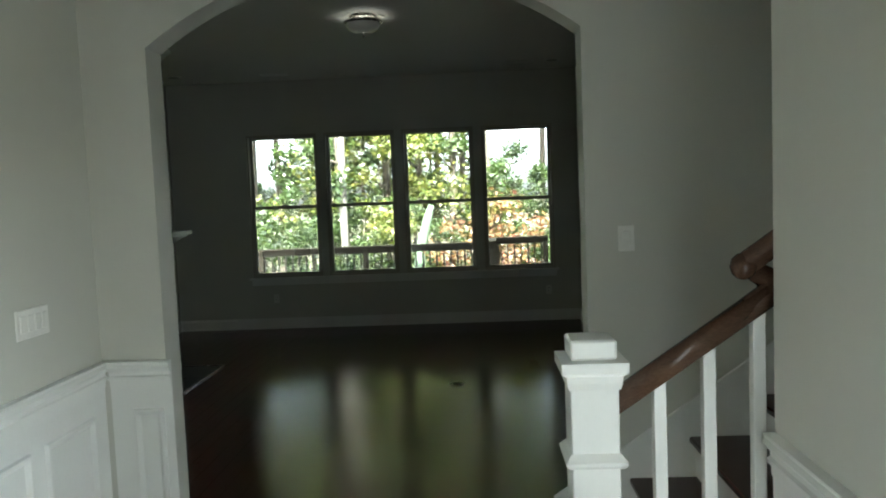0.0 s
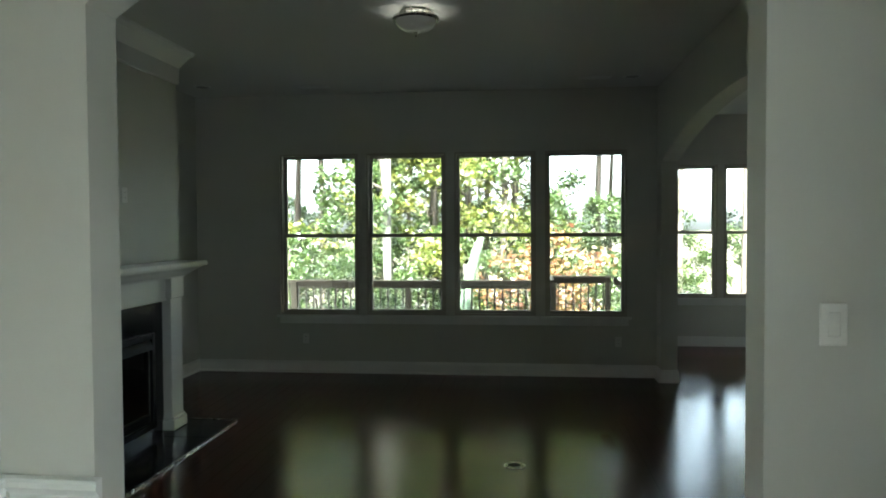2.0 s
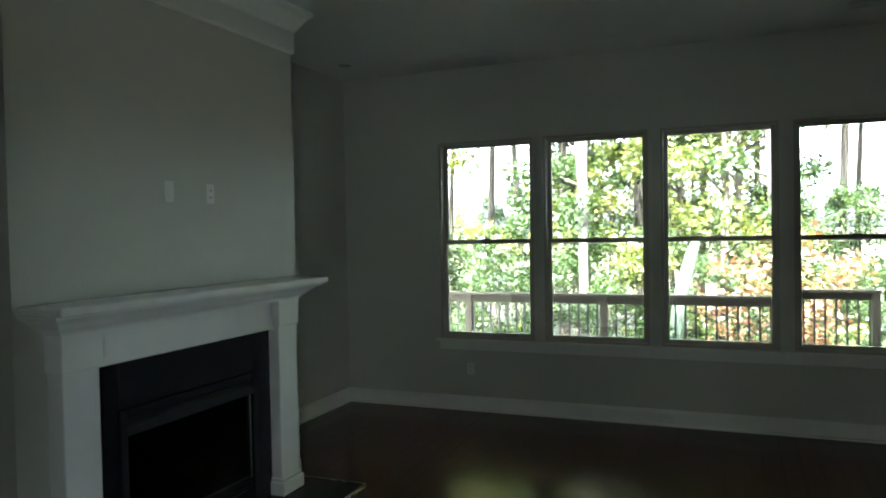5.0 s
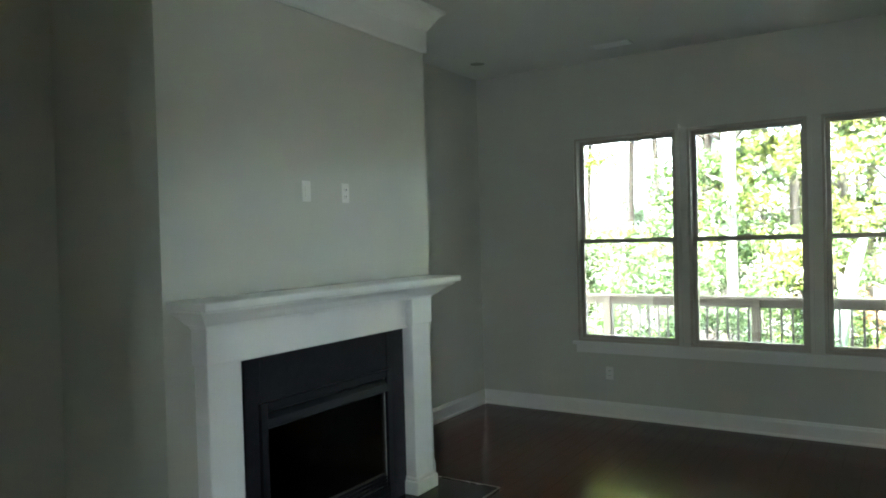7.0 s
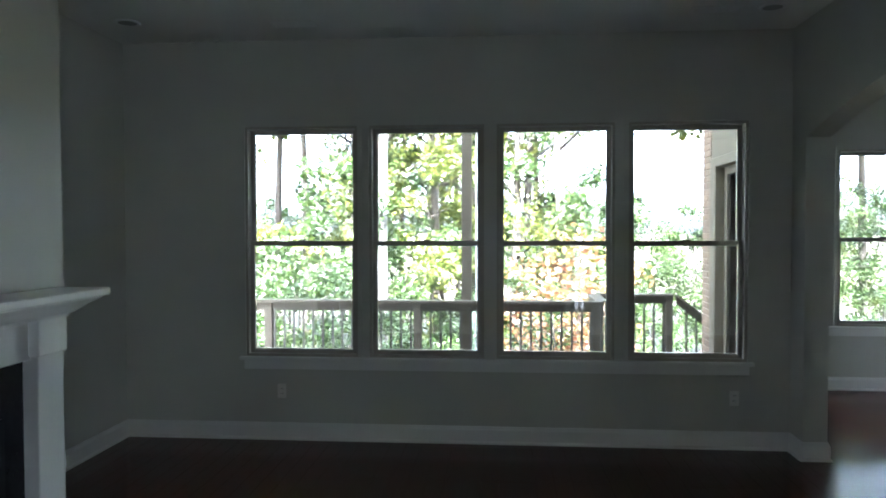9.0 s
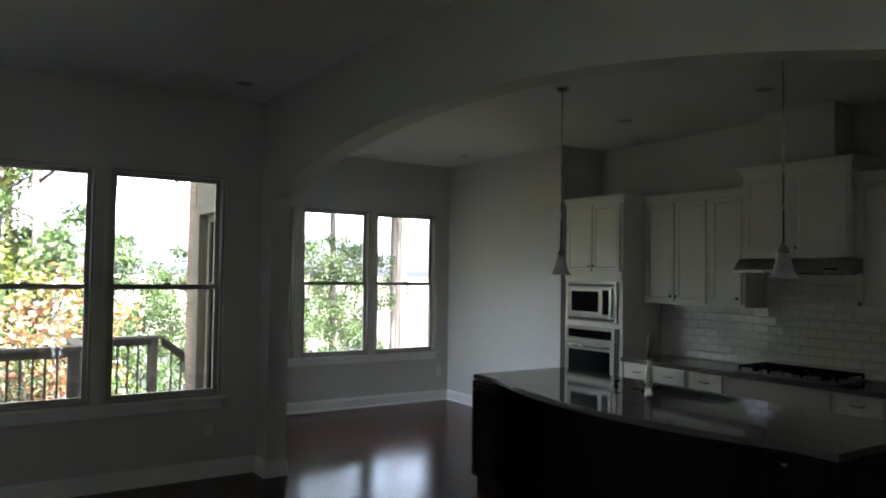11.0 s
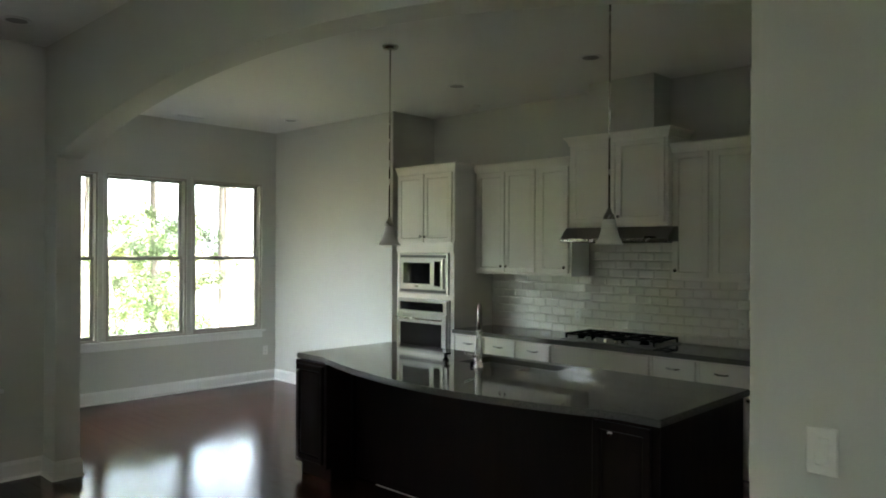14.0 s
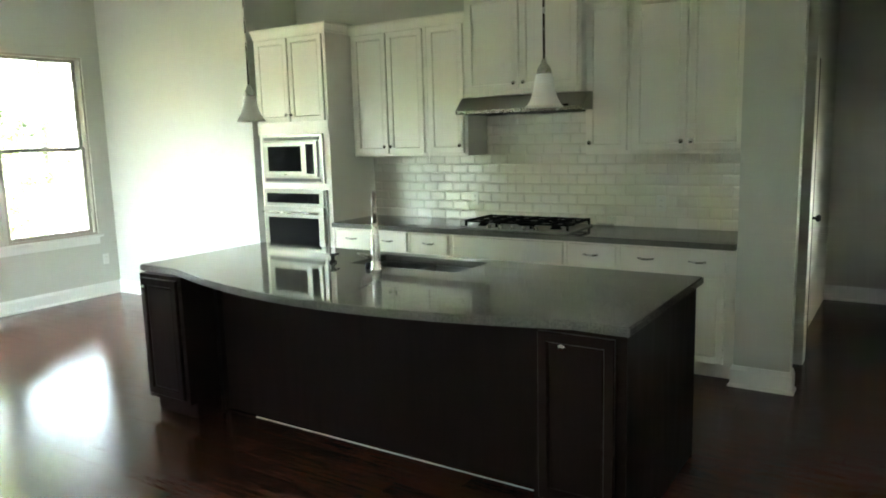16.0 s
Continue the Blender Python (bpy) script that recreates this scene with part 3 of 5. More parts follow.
wall_plate("light_switch", "white rocker switch beside the arched opening", pose(1.05, YS0, 1.435), 1)
wall_plate("light_switch", "white four-gang switch plate on the hall wall", pose(HX0, 3.31, 1.225, 0, 0, 90), 4)
wall_plate("light_switch", "white rocker switch on the kitchen arch wall", pose(XD0, 4.60, 1.24, 0, 0, -90), 1)
wall_plate("wall_socket", "white socket above the mantel", pose(XB, 6.70, 1.955, 0, 0, 90), 1)
wall_plate("wall_socket", "white double socket above the mantel", pose(XB, 7.03, 1.955, 0, 0, 90), 1, True)
for x in (-2.28, 1.32):
    wall_plate("wall_socket", "white double socket low on the window wall", pose(x, YN, 0.40), 1, True)
wall_plate("wall_socket", "white double socket low in the breakfast corner", pose(5.10, YK, 0.40), 1, True)

fo = thing("floor_outlet", (0.18, 6.92, 0), "round metal floor outlet set in the planks", "outlet")
part("ring", lathe(bmesh.new(), [(0.045, 0), (0.075, 0), (0.078, 0.004), (0.070, 0.009), (0.050, 0.009), (0.045, 0.004)], segs=24), NICKEL, fo, "", True)
part("lid", lathe(bmesh.new(), [(0.046, 0.001), (0.046, 0.007), (0, 0.008)], segs=24), BLACK, fo)

fv = thing("floor_vent", (0.91, 7.60, 0), "dark wooden slatted floor vent set in the planks", "vent")
part("frame", boxes((-0.055, 0.055, -0.155, -0.14, 0, 0.003), (-0.055, 0.055, 0.14, 0.155, 0, 0.003), (-0.055, -0.04, -0.14, 0.14, 0, 0.003), (0.04, 0.055, -0.14, 0.14, 0, 0.003)), WOOD, fv)
for k in range(9):
    part("slat", boxes((-0.04, 0.04, -0.132 + k * 0.030, -0.118 + k * 0.030, 0, 0.002)), WOOD, fv)

# ---- ceiling fittings ----
cl = thing("ceiling_light", (-0.52, 7.0, TOP), "flush ceiling light with a white glass bowl and nickel rim", "ceiling light")
part("ceiling_pan", lathe(bmesh.new(), [(0, 0), (0.112, 0), (0.125, -0.015), (0.120, -0.03), (0, -0.03)], segs=32), NICKEL, cl, "", True)
part("rim", lathe(bmesh.new(), [(0.142, -0.045), (0.165, -0.045), (0.169, -0.058), (0.159, -0.070), (0.142, -0.068), (0.142, -0.045)], segs=40), NICKEL, cl, "", True)
part("glass_bowl", lathe(bmesh.new(), [(0.148, -0.058), (0.142, -0.085), (0.125, -0.112), (0.095, -0.132), (0.052, -0.145), (0.010, -0.148), (0.010, -0.144), (0.052, -0.141), (0.093, -0.128), (0.121, -0.109), (0.138, -0.083), (0.144, -0.058)], segs=40), BOWL, cl, "", True)
part("finial", lathe(bmesh.new(), [(0.000, -0.185), (0.009, -0.18), (0.012, -0.168), (0.007, -0.158), (0.014, -0.15), (0.000, -0.146)], segs=16), NICKEL, cl, "", True)
for k in range(3):
    an = 2 * math.pi * k / 3
    part("arm", tube(bmesh.new(), [(0.103 * math.cos(an), 0.103 * math.sin(an), -0.028), (0.153 * math.cos(an), 0.153 * math.sin(an), -0.046)], 0.006, 6), NICKEL, cl)
# added lamp for the bright ceiling patch; the fitting itself is off
patch_lamp = new("ceiling_patch_light", bpy.data.lights.new("ceiling_patch_light", "POINT"))
patch_lamp.data.energy, patch_lamp.data.shadow_soft_size, patch_lamp.data.color = 0.055, 0.03, (1.0, 0.95, 0.88)
patch_lamp.location = (-0.52, 7.0, TOP - 0.085)


def can_light(x, y):
    c = thing("recessed_light", (x, y, TOP), "white recessed ceiling downlight, switched off", "ceiling light", "recessed ceiling lights")
    part("trim_ring", lathe(bmesh.new(), [(0.066, 0.0), (0.092, 0.0), (0.092, -0.004), (0.078, -0.009), (0.066, -0.006)], segs=28), TRIM, c, "", True)
    part("baffle", lathe(bmesh.new(), [(0.068, -0.004), (0.05, -0.0015), (0.0, -0.001)], segs=28), STEEL, c, "dim metal reflector")


for x, y in ((4.82, 8.66), (4.80, 7.20), (4.81, 11.34)):
    can_light(x, y)


def ceiling_vent(x, y, turn=0):
    v = thing("ceiling_vent", (x, y, TOP), "white slatted ceiling air vent", "vent", "ceiling vents")
    v.rotation_euler[2] = radians(turn)
    part("frame", boxes((-0.17, 0.17, -0.075, -0.055, -0.008, 0), (-0.17, 0.17, 0.055, 0.075, -0.008, 0), (-0.17, -0.15, -0.055, 0.055, -0.008, 0), (0.15, 0.17, -0.055, 0.055, -0.008, 0), bevel=0.002), TRIM, v)
    for k in range(6):
        y0 = -0.05 + k * 0.019
        part("slat", boxes((-0.15, 0.15, y0, y0 + 0.008, -0.007, -0.002)), TRIM, v)
    part("backing", boxes((-0.15, 0.15, -0.055, 0.055, -0.0015, -0.0005)), SLOT, v)


ceiling_vent(1.0, 9.52), ceiling_vent(3.88, 12.05), ceiling_vent(-2.03, 9.62)
can_light(1.38, 9.51), can_light(-3.24, 9.48)
sd = thing("smoke_detector", (5.62, 9.15, TOP), "white round smoke detector on the ceiling", "detector")
part("body", lathe(bmesh.new(), [(0.06, 0), (0.06, -0.02), (0.045, -0.032), (0, -0.034)], segs=24), PLATE, sd, "", True)


def pendant(x, y):
    p = thing("pendant_light", (x, y, TOP), "nickel pendant light with a bell-shaped frosted glass shade", "pendant light", "pendants over the island")
    part("canopy", lathe(bmesh.new(), [(0, 0), (0.062, 0), (0.062, -0.010), (0.05, -0.022), (0.018, -0.03), (0, -0.03)], segs=28), NICKEL, p, "", True)
    part("rod", tube(bmesh.new(), [(0, 0, -0.028), (0, 0, -1.30)], 0.006, 10), NICKEL, p, "", True)
    part("socket_cup", lathe(bmesh.new(), [(0.0, -1.285), (0.010, -1.29), (0.016, -1.31), (0.028, -1.325), (0.034, -1.345), (0.036, -1.362), (0.0, -1.362)], segs=20), NICKEL, p, "", True)
    prof = [(0.034, -1.350), (0.040, -1.372), (0.044, -1.40), (0.050, -1.43), (0.060, -1.46), (0.074, -1.485), (0.086, -1.498)]
    part("shade", lathe(bmesh.new(), prof + [(r - 0.004, z) for r, z in prof[::-1]], segs=32), FROST, p, "frosted white glass shade", True)


pendant(3.51, 8.13), pendant(3.51, 6.25)


# ---- kitchen cabinets ----
def panel_front(bm, y0, y1, z0, z1, x, t=0.02, rail=0.055, flat=False):
    """A cabinet front that faces -x: frame with a recessed panel, its face at x."""
    made = bmesh.ops.create_cube(bm, size=1, matrix=Matrix.Translation((x + t / 2, (y0 + y1) / 2, (z0 + z1) / 2)) @ Matrix.Diagonal((t, y1 - y0, z1 - z0, 1)))
    front = [f for f in {f for v in made["verts"] for f in v.link_faces} if f.normal.x < -0.9 or f.calc_center_median().x < x + 1e-5]
    edges = list(front[0].edges)
    bev = bmesh.ops.bevel(bm, geom=edges, offset=0.004, segments=1, affect="EDGES")
    face = min((f for f in bm.faces if abs(f.calc_center_median().x - x) < 1e-5 and y0 < f.calc_center_median().y < y1 and z0 < f.calc_center_median().z < z1), key=lambda f: -f.calc_area())
    if not flat:
        bmesh.ops.inset_individual(bm, faces=[face], thickness=rail, depth=0)
        bmesh.ops.inset_individual(bm, faces=[face], thickness=0.010, depth=-0.012)
        bmesh.ops.inset_individual(bm, faces=[face], thickness=0.012, depth=0.004)
    return bm


def knob(parent, x, y, z, mat=NICKEL):
    turn = Matrix.Rotation(radians(-90), 4, "Y")
    return part("knob", lathe(bmesh.new(), [(0.006, 0), (0.006, 0.012), (0.015, 0.018), (0.016, 0.024), (0.011, 0.030), (0, 0.031)], x, y, z, 14, turn), mat, parent, "brushed nickel knob", True)


def pull(parent, x, y, z, half=0.055):
    bm = bmesh.new()
    tube(bm, [(x, y - half * 0.8, z), (x - 0.022, y - half * 0.8, z)], 0.005, 8)
    tube(bm, [(x, y + half * 0.8, z), (x - 0.022, y + half * 0.8, z)], 0.005, 8)
    tube(bm, [(x - 0.022, y - half, z + 0.003), (x - 0.029, y - half * 0.5, z - 0.001), (x - 0.030, y, z - 0.002), (x - 0.029, y + half * 0.5, z - 0.001), (x - 0.022, y + half, z + 0.003)], 0.0065, 8)
    return part("handle", bm, NICKEL, parent, "brushed nickel bar pull", True)


def cabinet(name, label, y0, y1, x0, z0, z1, doors, crown=True, knobs=(), side=True, x1=XC - 0.003):
    """An upper cabinet, front at x0: doors as (from, to, low, high)."""
    c = thing(name, (0, 0, 0), label, "cabinet")
    part("body", boxes((x0 + 0.021, x1, y0, y1, z0, z1)), CAB, c)
    for (a, b, lo, hi), k in zip(doors, list(knobs) + [None] * len(doors)):
        d = part("door", panel_front(bmesh.new(), a, b, lo, hi, x0), CAB, c)
        if k:
            knob(d, x0, *k)
    if crown:
        prof = [(0, z1 - 0.025), (0.012, z1 - 0.025), (0.016, z1 - 0.005), (0.032, z1 + 0.025), (0.046, z1 + 0.038), (0.048, z1 + 0.052), (0, z1 + 0.052)]
        part("crown_moulding", sweep(bmesh.new(), [(x1, y0), (x0 + 0.021, y0), (x0 + 0.021, y1), (x1, y1)][::-1], prof), CAB, c)
        part("top_panel", boxes((x0 + 0.021, x1, y0, y1, z1 + 0.001, z1 + 0.048)), CAB, c)
    return c


UF, LF, OF = 5.575, 5.285, 5.275
cabinet("upper_cabinet", "cream painted wall cabinet with two panelled doors", 8.293, 9.095, UF, 1.475, 2.55, [(8.705, 9.06, 1.50, 2.515), (8.325, 8.69, 1.50, 2.515)], knobs=[(8.73, 1.56), (8.665, 1.56)])
cabinet("upper_cabinet", "cream painted wall cabinet with one panelled door", 7.905, 8.29, UF, 1.475, 2.55, [(7.935, 8.27, 1.50, 2.515)], knobs=[(7.965, 1.56)])
cabinet("hood_cabinet", "taller cream cabinet above the range hood", 6.905, 7.875, 5.50, 1.935, 2.71, [(7.40, 7.85, 1.97, 2.675), (6.93, 7.38, 1.97, 2.675)], knobs=[(7.43, 2.02), (7.35, 2.02)])
cabinet("upper_cabinet", "cream painted wall cabinet with one panelled door", 6.56, 6.90, UF, 1.475, 2.57, [(6.585, 6.885, 1.50, 2.535)], knobs=[(6.855, 1.56)])
cabinet("upper_cabinet", "cream painted wall cabinet with two panelled doors", 5.775, 6.557, UF, 1.475, 2.57, [(6.175, 6.54, 1.50, 2.535), (5.80, 6.16, 1.50, 2.535)], knobs=[(6.20, 1.56), (6.135, 1.56)])
structure("vent_chase", boxes((UF + 0.01, XC, 7.07, 7.72, 2.765, TOP)), PAINT, "greige boxed vent chase above the hood cabinet", "wall")

hood = thing("range_hood", (0, 0, 0), "stainless steel under-cabinet range hood", "range hood")
hb = bmesh.new()
prof = [(5.40, 1.80), (5.40, 1.825), (5.50, 1.925), (XC - 0.004, 1.925), (XC - 0.004, 1.80)]
lo = [hb.verts.new((x, 6.84, z)) for x, z in prof]
hi = [hb.verts.new((x, 7.90, z)) for x, z in prof]
hb.faces.new(lo), hb.faces.new(hi[::-1])
for i in range(5):
    j = (i + 1) % 5
    hb.faces.new((lo[i], hi[i], hi[j], lo[j]))
bmesh.ops.recalc_face_normals(hb, faces=hb.faces[:])
part("canopy", hb, STEEL, hood)
part("lip", boxes((5.393, 5.401, 6.845, 7.895, 1.797, 1.827), bevel=0.003), NICKEL, hood)
part("filter", boxes((5.45, 5.84, 6.90, 7.84, 1.794, 1.799)), BLACK, hood)
part("control", boxes((5.394, 5.3995, 6.95, 7.05, 1.829, 1.842)), BLACK, hood)

# tall oven cabinet
oc = thing("oven_cabinet", (0, 0, 0), "tall cream cabinet with built-in microwave and oven", "cabinet")
OY0, OY1 = 9.125, 9.985
part("body", boxes((OF + 0.021, XC - 0.003, OY0, OY1, 0.10, 2.565)), CAB, oc)
part("toe_kick", boxes((OF + 0.09, XC - 0.003, OY0 + 0.005, OY1, 0, 0.099)), CAB, oc)
part("top_panel", boxes((OF + 0.021, XC - 0.003, OY0, OY1, 2.566, 2.612)), CAB, oc)
part("crown_moulding", sweep(bmesh.new(), [(XC - 0.003, OY0), (OF + 0.021, OY0), (OF + 0.021, OY1)][::-1], [(0, 2.54), (0.012, 2.54), (0.016, 2.56), (0.032, 2.59), (0.046, 2.603), (0.048, 2.617), (0, 2.617)]), CAB, oc)
for a, b, k in ((9.565, 9.955, 9.59), (9.155, 9.55, 9.525)):
    d = part("door", panel_front(bmesh.new(), a, b, 1.80, 2.525, OF), CAB, oc)
    knob(d, OF, k, 1.86)
part("drawer_front", boxes((OF + 0.006, OF + 0.0205, OY0, OY1, 0.10, 0.35)), CAB, oc)
part("face_frame", boxes((OF + 0.006, OF + 0.0205, OY0, OY1, 1.69, 1.80)), CAB, oc)

mw = thing("microwave", (0, 0, 0), "built-in stainless microwave with a dark window", "microwave")
part("trim_kit", boxes((OF - 0.004, OF + 0.02, 9.19, 9.93, 1.255, 1.69), bevel=0.003), STEEL, mw)
for z0 in (1.636, 1.268):
    part("vent_slot", boxes((OF - 0.012, OF - 0.003, 9.225, 9.90, z0, z0 + 0.030)), SLOT, mw)
md = part("door", boxes((OF - 0.026, OF - 0.004, 9.24, 9.885, 1.315, 1.625), bevel=0.004), STEEL, mw)
part("window", boxes((OF - 0.030, OF - 0.026, 9.43, 9.84, 1.36, 1.585), bevel=0.002), DARKGLASS, md)
part("control_panel", boxes((OF - 0.029, OF - 0.026, 9.28, 9.37, 1.34, 1.60), bevel=0.002), DARKGLASS, md)
part("badge", boxes((OF - 0.028, OF - 0.026, 9.60, 9.66, 1.328, 1.34)), NICKEL, md)

ov = thing("oven", (0, 0, 0), "built-in stainless wall oven with a dark glass door", "oven")
part("surround", boxes((OF - 0.004, OF + 0.02, 9.17, 9.94, 0.37, 1.20), bevel=0.003), STEEL, ov)
part("control_panel", boxes((OF - 0.024, OF - 0.004, 9.19, 9.925, 1.055, 1.19), bevel=0.004), STEEL, ov)
part("display", boxes((OF - 0.028, OF - 0.024, 9.24, 9.885, 1.075, 1.165)), DARKGLASS, ov)
od = part("door", boxes((OF - 0.035, OF - 0.004, 9.19, 9.925, 0.42, 1.045), bevel=0.004), STEEL, ov)
part("window", boxes((OF - 0.039, OF - 0.035, 9.25, 9.87, 0.52, 0.945), bevel=0.002), DARKGLASS, od)
bm = tube(bmesh.new(), [(OF - 0.075, 9.22, 0.995), (OF - 0.085, 9.38, 0.995), (OF - 0.088, 9.555, 0.995), (OF - 0.085, 9.73, 0.995), (OF - 0.075, 9.89, 0.995)], 0.012, 10)
tube(bm, [(OF - 0.035, 9.25, 0.995), (OF - 0.078, 9.25, 0.995)], 0.009, 8), tube(bm, [(OF - 0.035, 9.86, 0.995), (OF - 0.078, 9.86, 0.995)], 0.009, 8)
part("handle", bm, NICKEL, od, "", True)


def base_unit(y0, y1, drawers, doors):
    c = thing("base_cabinet", (0, 0, 0), "cream painted base cabinet under the granite worktop", "cabinet", "base cabinets")
    part("body", boxes((LF + 0.021, XC - 0.003, y0, y1, 0.10, 0.872)), CAB, c)
    part("toe_kick", boxes((LF + 0.085, XC - 0.003, y0, y1, 0, 0.099)), CAB, c)
    for a, b, h in drawers:
        d = part("drawer", panel_front(bmesh.new(), a, b, 0.70, 0.855, LF, flat=True), CAB, c)
        for k in range(h):
            pull(d, LF, a + (b - a) * (k + 0.5) / h, 0.785)
    for a, b, k in doors:
        d = part("door", panel_front(bmesh.new(), a, b, 0.115, 0.675, LF), CAB, c)
        knob(d, LF, k, 0.62)


base_unit(8.31, 9.118, [(8.72, 9.095, 1), (8.335, 8.70, 1)], [(8.72, 9.095, 8.75), (8.335, 8.70, 8.67)])
base_unit(7.90, 8.305, [(7.93, 8.28, 1)], [(7.93, 8.28, 7.96)])
base_unit(6.925, 7.895, [(6.95, 7.87, 0)], [(7.42, 7.87, 7.45), (6.95, 7.40, 7.37)])
base_unit(6.53, 6.92, [(6.555, 6.90, 1)], [(6.555, 6.90, 6.87)])
base_unit(5.765, 6.525, [(5.83, 6.505, 2)], [(6.175, 6.505, 6.20), (5.83, 6.16, 6.135)])

wt = tagged(part("worktop", boxes((5.255, XC - 0.002, 5.762, 9.121, 0.875, 0.915), bevel=0.006), GRANITE), "polished speckled granite worktop along the wall", "worktop")

ct = thing("gas_cooktop", (5.585, 7.39, 0.916), "stainless gas cooktop with black cast-iron grates", "cooktop")
part("tray", boxes((-0.26, 0.26, -0.455, 0.455, 0, 0.012), bevel=0.004), STEEL, ct)
for by, bx, r in ((-0.31, 0.1, 0.04), (-0.31, -0.12, 0.035), (0.0, 0.02, 0.055), (0.31, 0.1, 0.04), (0.31, -0.12, 0.035)):
    part("burner", lathe(bmesh.new(), [(r * 1.3, 0.012), (r * 1.3, 0.02), (r, 0.022), (r, 0.034), (r * 0.8, 0.038), (0, 0.039)], bx, by, 0, 18), BLACK, ct, "", True)
for k in range(3):
    y0 = -0.44 + k * 0.295
    g = bmesh.new()
    for yy in (y0, y0 + 0.135, y0 + 0.272):
        box(g, -0.20, 0.23, yy, yy + 0.014, 0.044, 0.060)
    for xx in (-0.20, -0.06, 0.08, 0.216):
        box(g, xx, xx + 0.014, y0, y0 + 0.286, 0.044, 0.058)
    for xx in (-0.20, 0.216):
        for yy in (y0, y0 + 0.272):
            box(g, xx, xx + 0.014, yy, yy + 0.014, 0.012, 0.046)
    part("grate", g, BLACK, ct)
for k in range(5):
    part("control_knob", lathe(bmesh.new(), [(0.018, 0.012), (0.017, 0.034), (0.013, 0.038), (0, 0.038)], -0.232, -0.2 + k * 0.1, 0, 16), NICKEL, ct, "", True)

# ---- kitchen island ----
IY0, IY1, IX1 = 5.695, 8.79, 4.155


def island_edge(inset=0.0):
    pts = []
    for i in range(41):
        u = i / 40
        y = IY0 + (IY1 - IY0) * u
        s = min(max((y - (IY0 + 0.25)) / (IY1 - IY0 - 0.60), 0), 1)
        bow = 0.235 * math.sin(math.pi * s) ** 0.9
        base = 3.06 + 0.085 * u
        pts.append((base - bow + inset, y))
    return pts


it = bmesh.new()
sx0, sx1, sy0, sy1 = 3.72, 4.06, 6.87, 7.60
front = sorted(island_edge() + [(None, sy0), (None, sy1)], key=lambda p: p[1])
edge = island_edge()


def edge_x(y):
    for (xa, ya), (xb, yb) in zip(edge, edge[1:]):
        if ya <= y <= yb:
            return xa + (xb - xa) * (y - ya) / (yb - ya)
    return edge[-1][0]


ys = [p[1] for p in front]
for ya, yb in zip(ys, ys[1:]):
    if yb - ya < 1e-4:
        continue
    cols = [(edge_x(ya), edge_x(yb)), (sx0, sx0), (sx1, sx1), (IX1, IX1)]
    for c, (l, r) in enumerate(zip(cols, cols[1:])):
        if c == 1 and ya > sy0 - 1e-4 and yb < sy1 + 1e-4:
            continue
        vs = [[it.verts.new((x, y, z)) for x, y in ((l[0], ya), (r[0], ya), (r[1], yb), (l[1], yb))] for z in (0.875, 0.915)]
        it.faces.new(vs[0][::-1]), it.faces.new(vs[1])
        for i in range(4):
            j = (i + 1) % 4
            it.faces.new((vs[0][i], vs[0][j], vs[1][j], vs[1][i]))
bmesh.ops.remove_doubles(it, verts=it.verts[:], dist=1e-4)
it.verts.index_update()
seen_faces = {}
for f in it.faces:
    seen_faces.setdefault(frozenset(v.index for v in f.verts), []).append(f)
inner = [f for fs in seen_faces.values() if len(fs) > 1 for f in fs]
bmesh.ops.delete(it, geom=inner, context="FACES")
bmesh.ops.recalc_face_normals(it, faces=it.faces[:])
rim_edges = [e for e in it.edges if len(e.link_faces) == 2 and e.calc_face_angle(0) > 1.2 and abs(e.verts[0].co.z - e.verts[1].co.z) < 1e-4]
bmesh.ops.bevel(it, geom=rim_edges, offset=0.006, segments=2, affect="EDGES")
tagged(part("island_worktop", it, GRANITE), "polished speckled granite island top with a bowed edge", "worktop")

isl = thing("kitchen_island", (0, 0, 0), "espresso-stained wooden kitchen island with a recessed panelled back", "kitchen island")
part("carcass", boxes((3.375, 4.11, 5.735, 6.83, 0.10, 0.873), (3.375, 4.11, 7.64, 8.745, 0.10, 0.873), (3.375, 4.11, 6.83, 7.64, 0.10, 0.60)), ESPRESSO, isl)
part("back_panel", boxes((3.355, 3.374, 6.12, 8.36, 0.012, 0.873), (3.345, 3.355, 6.13, 6.20, 0.012, 0.873), (3.318, 3.355, 8.315, 8.345, 0.012, 0.873)), ESPRESSO, isl)
part("toe_kick", boxes((3.43, 4.04, 5.80, 8.68, 0, 0.099)), ESPRESSO, isl)
part("shoe_strip", boxes((3.348, 3.354, 6.20, 8.08, 0, 0.005)), TRIM, isl, "thin pale floor strip")
part("end_panel", boxes((3.10, 4.11, 5.718, 5.734, 0.0, 0.873)), ESPRESSO, isl)
for y0, y1, k in ((5.735, 6.12, 5.975), (8.36, 8.745, 8.45)):
    ec = part("end_cabinet", boxes((3.106, 3.374, y0, y1, 0.10, 0.873), (3.16, 3.374, y0 + 0.01, y1 - 0.01, 0.0, 0.10)), ESPRESSO, isl)
    d = part("door", panel_front(bmesh.new(), y0 + 0.03, y1 - 0.03, 0.13, 0.85, 3.085, rail=0.05), ESPRESSO, ec)
    knob(d, 3.085, k if k < 7 else y0 + 0.30, 0.80)

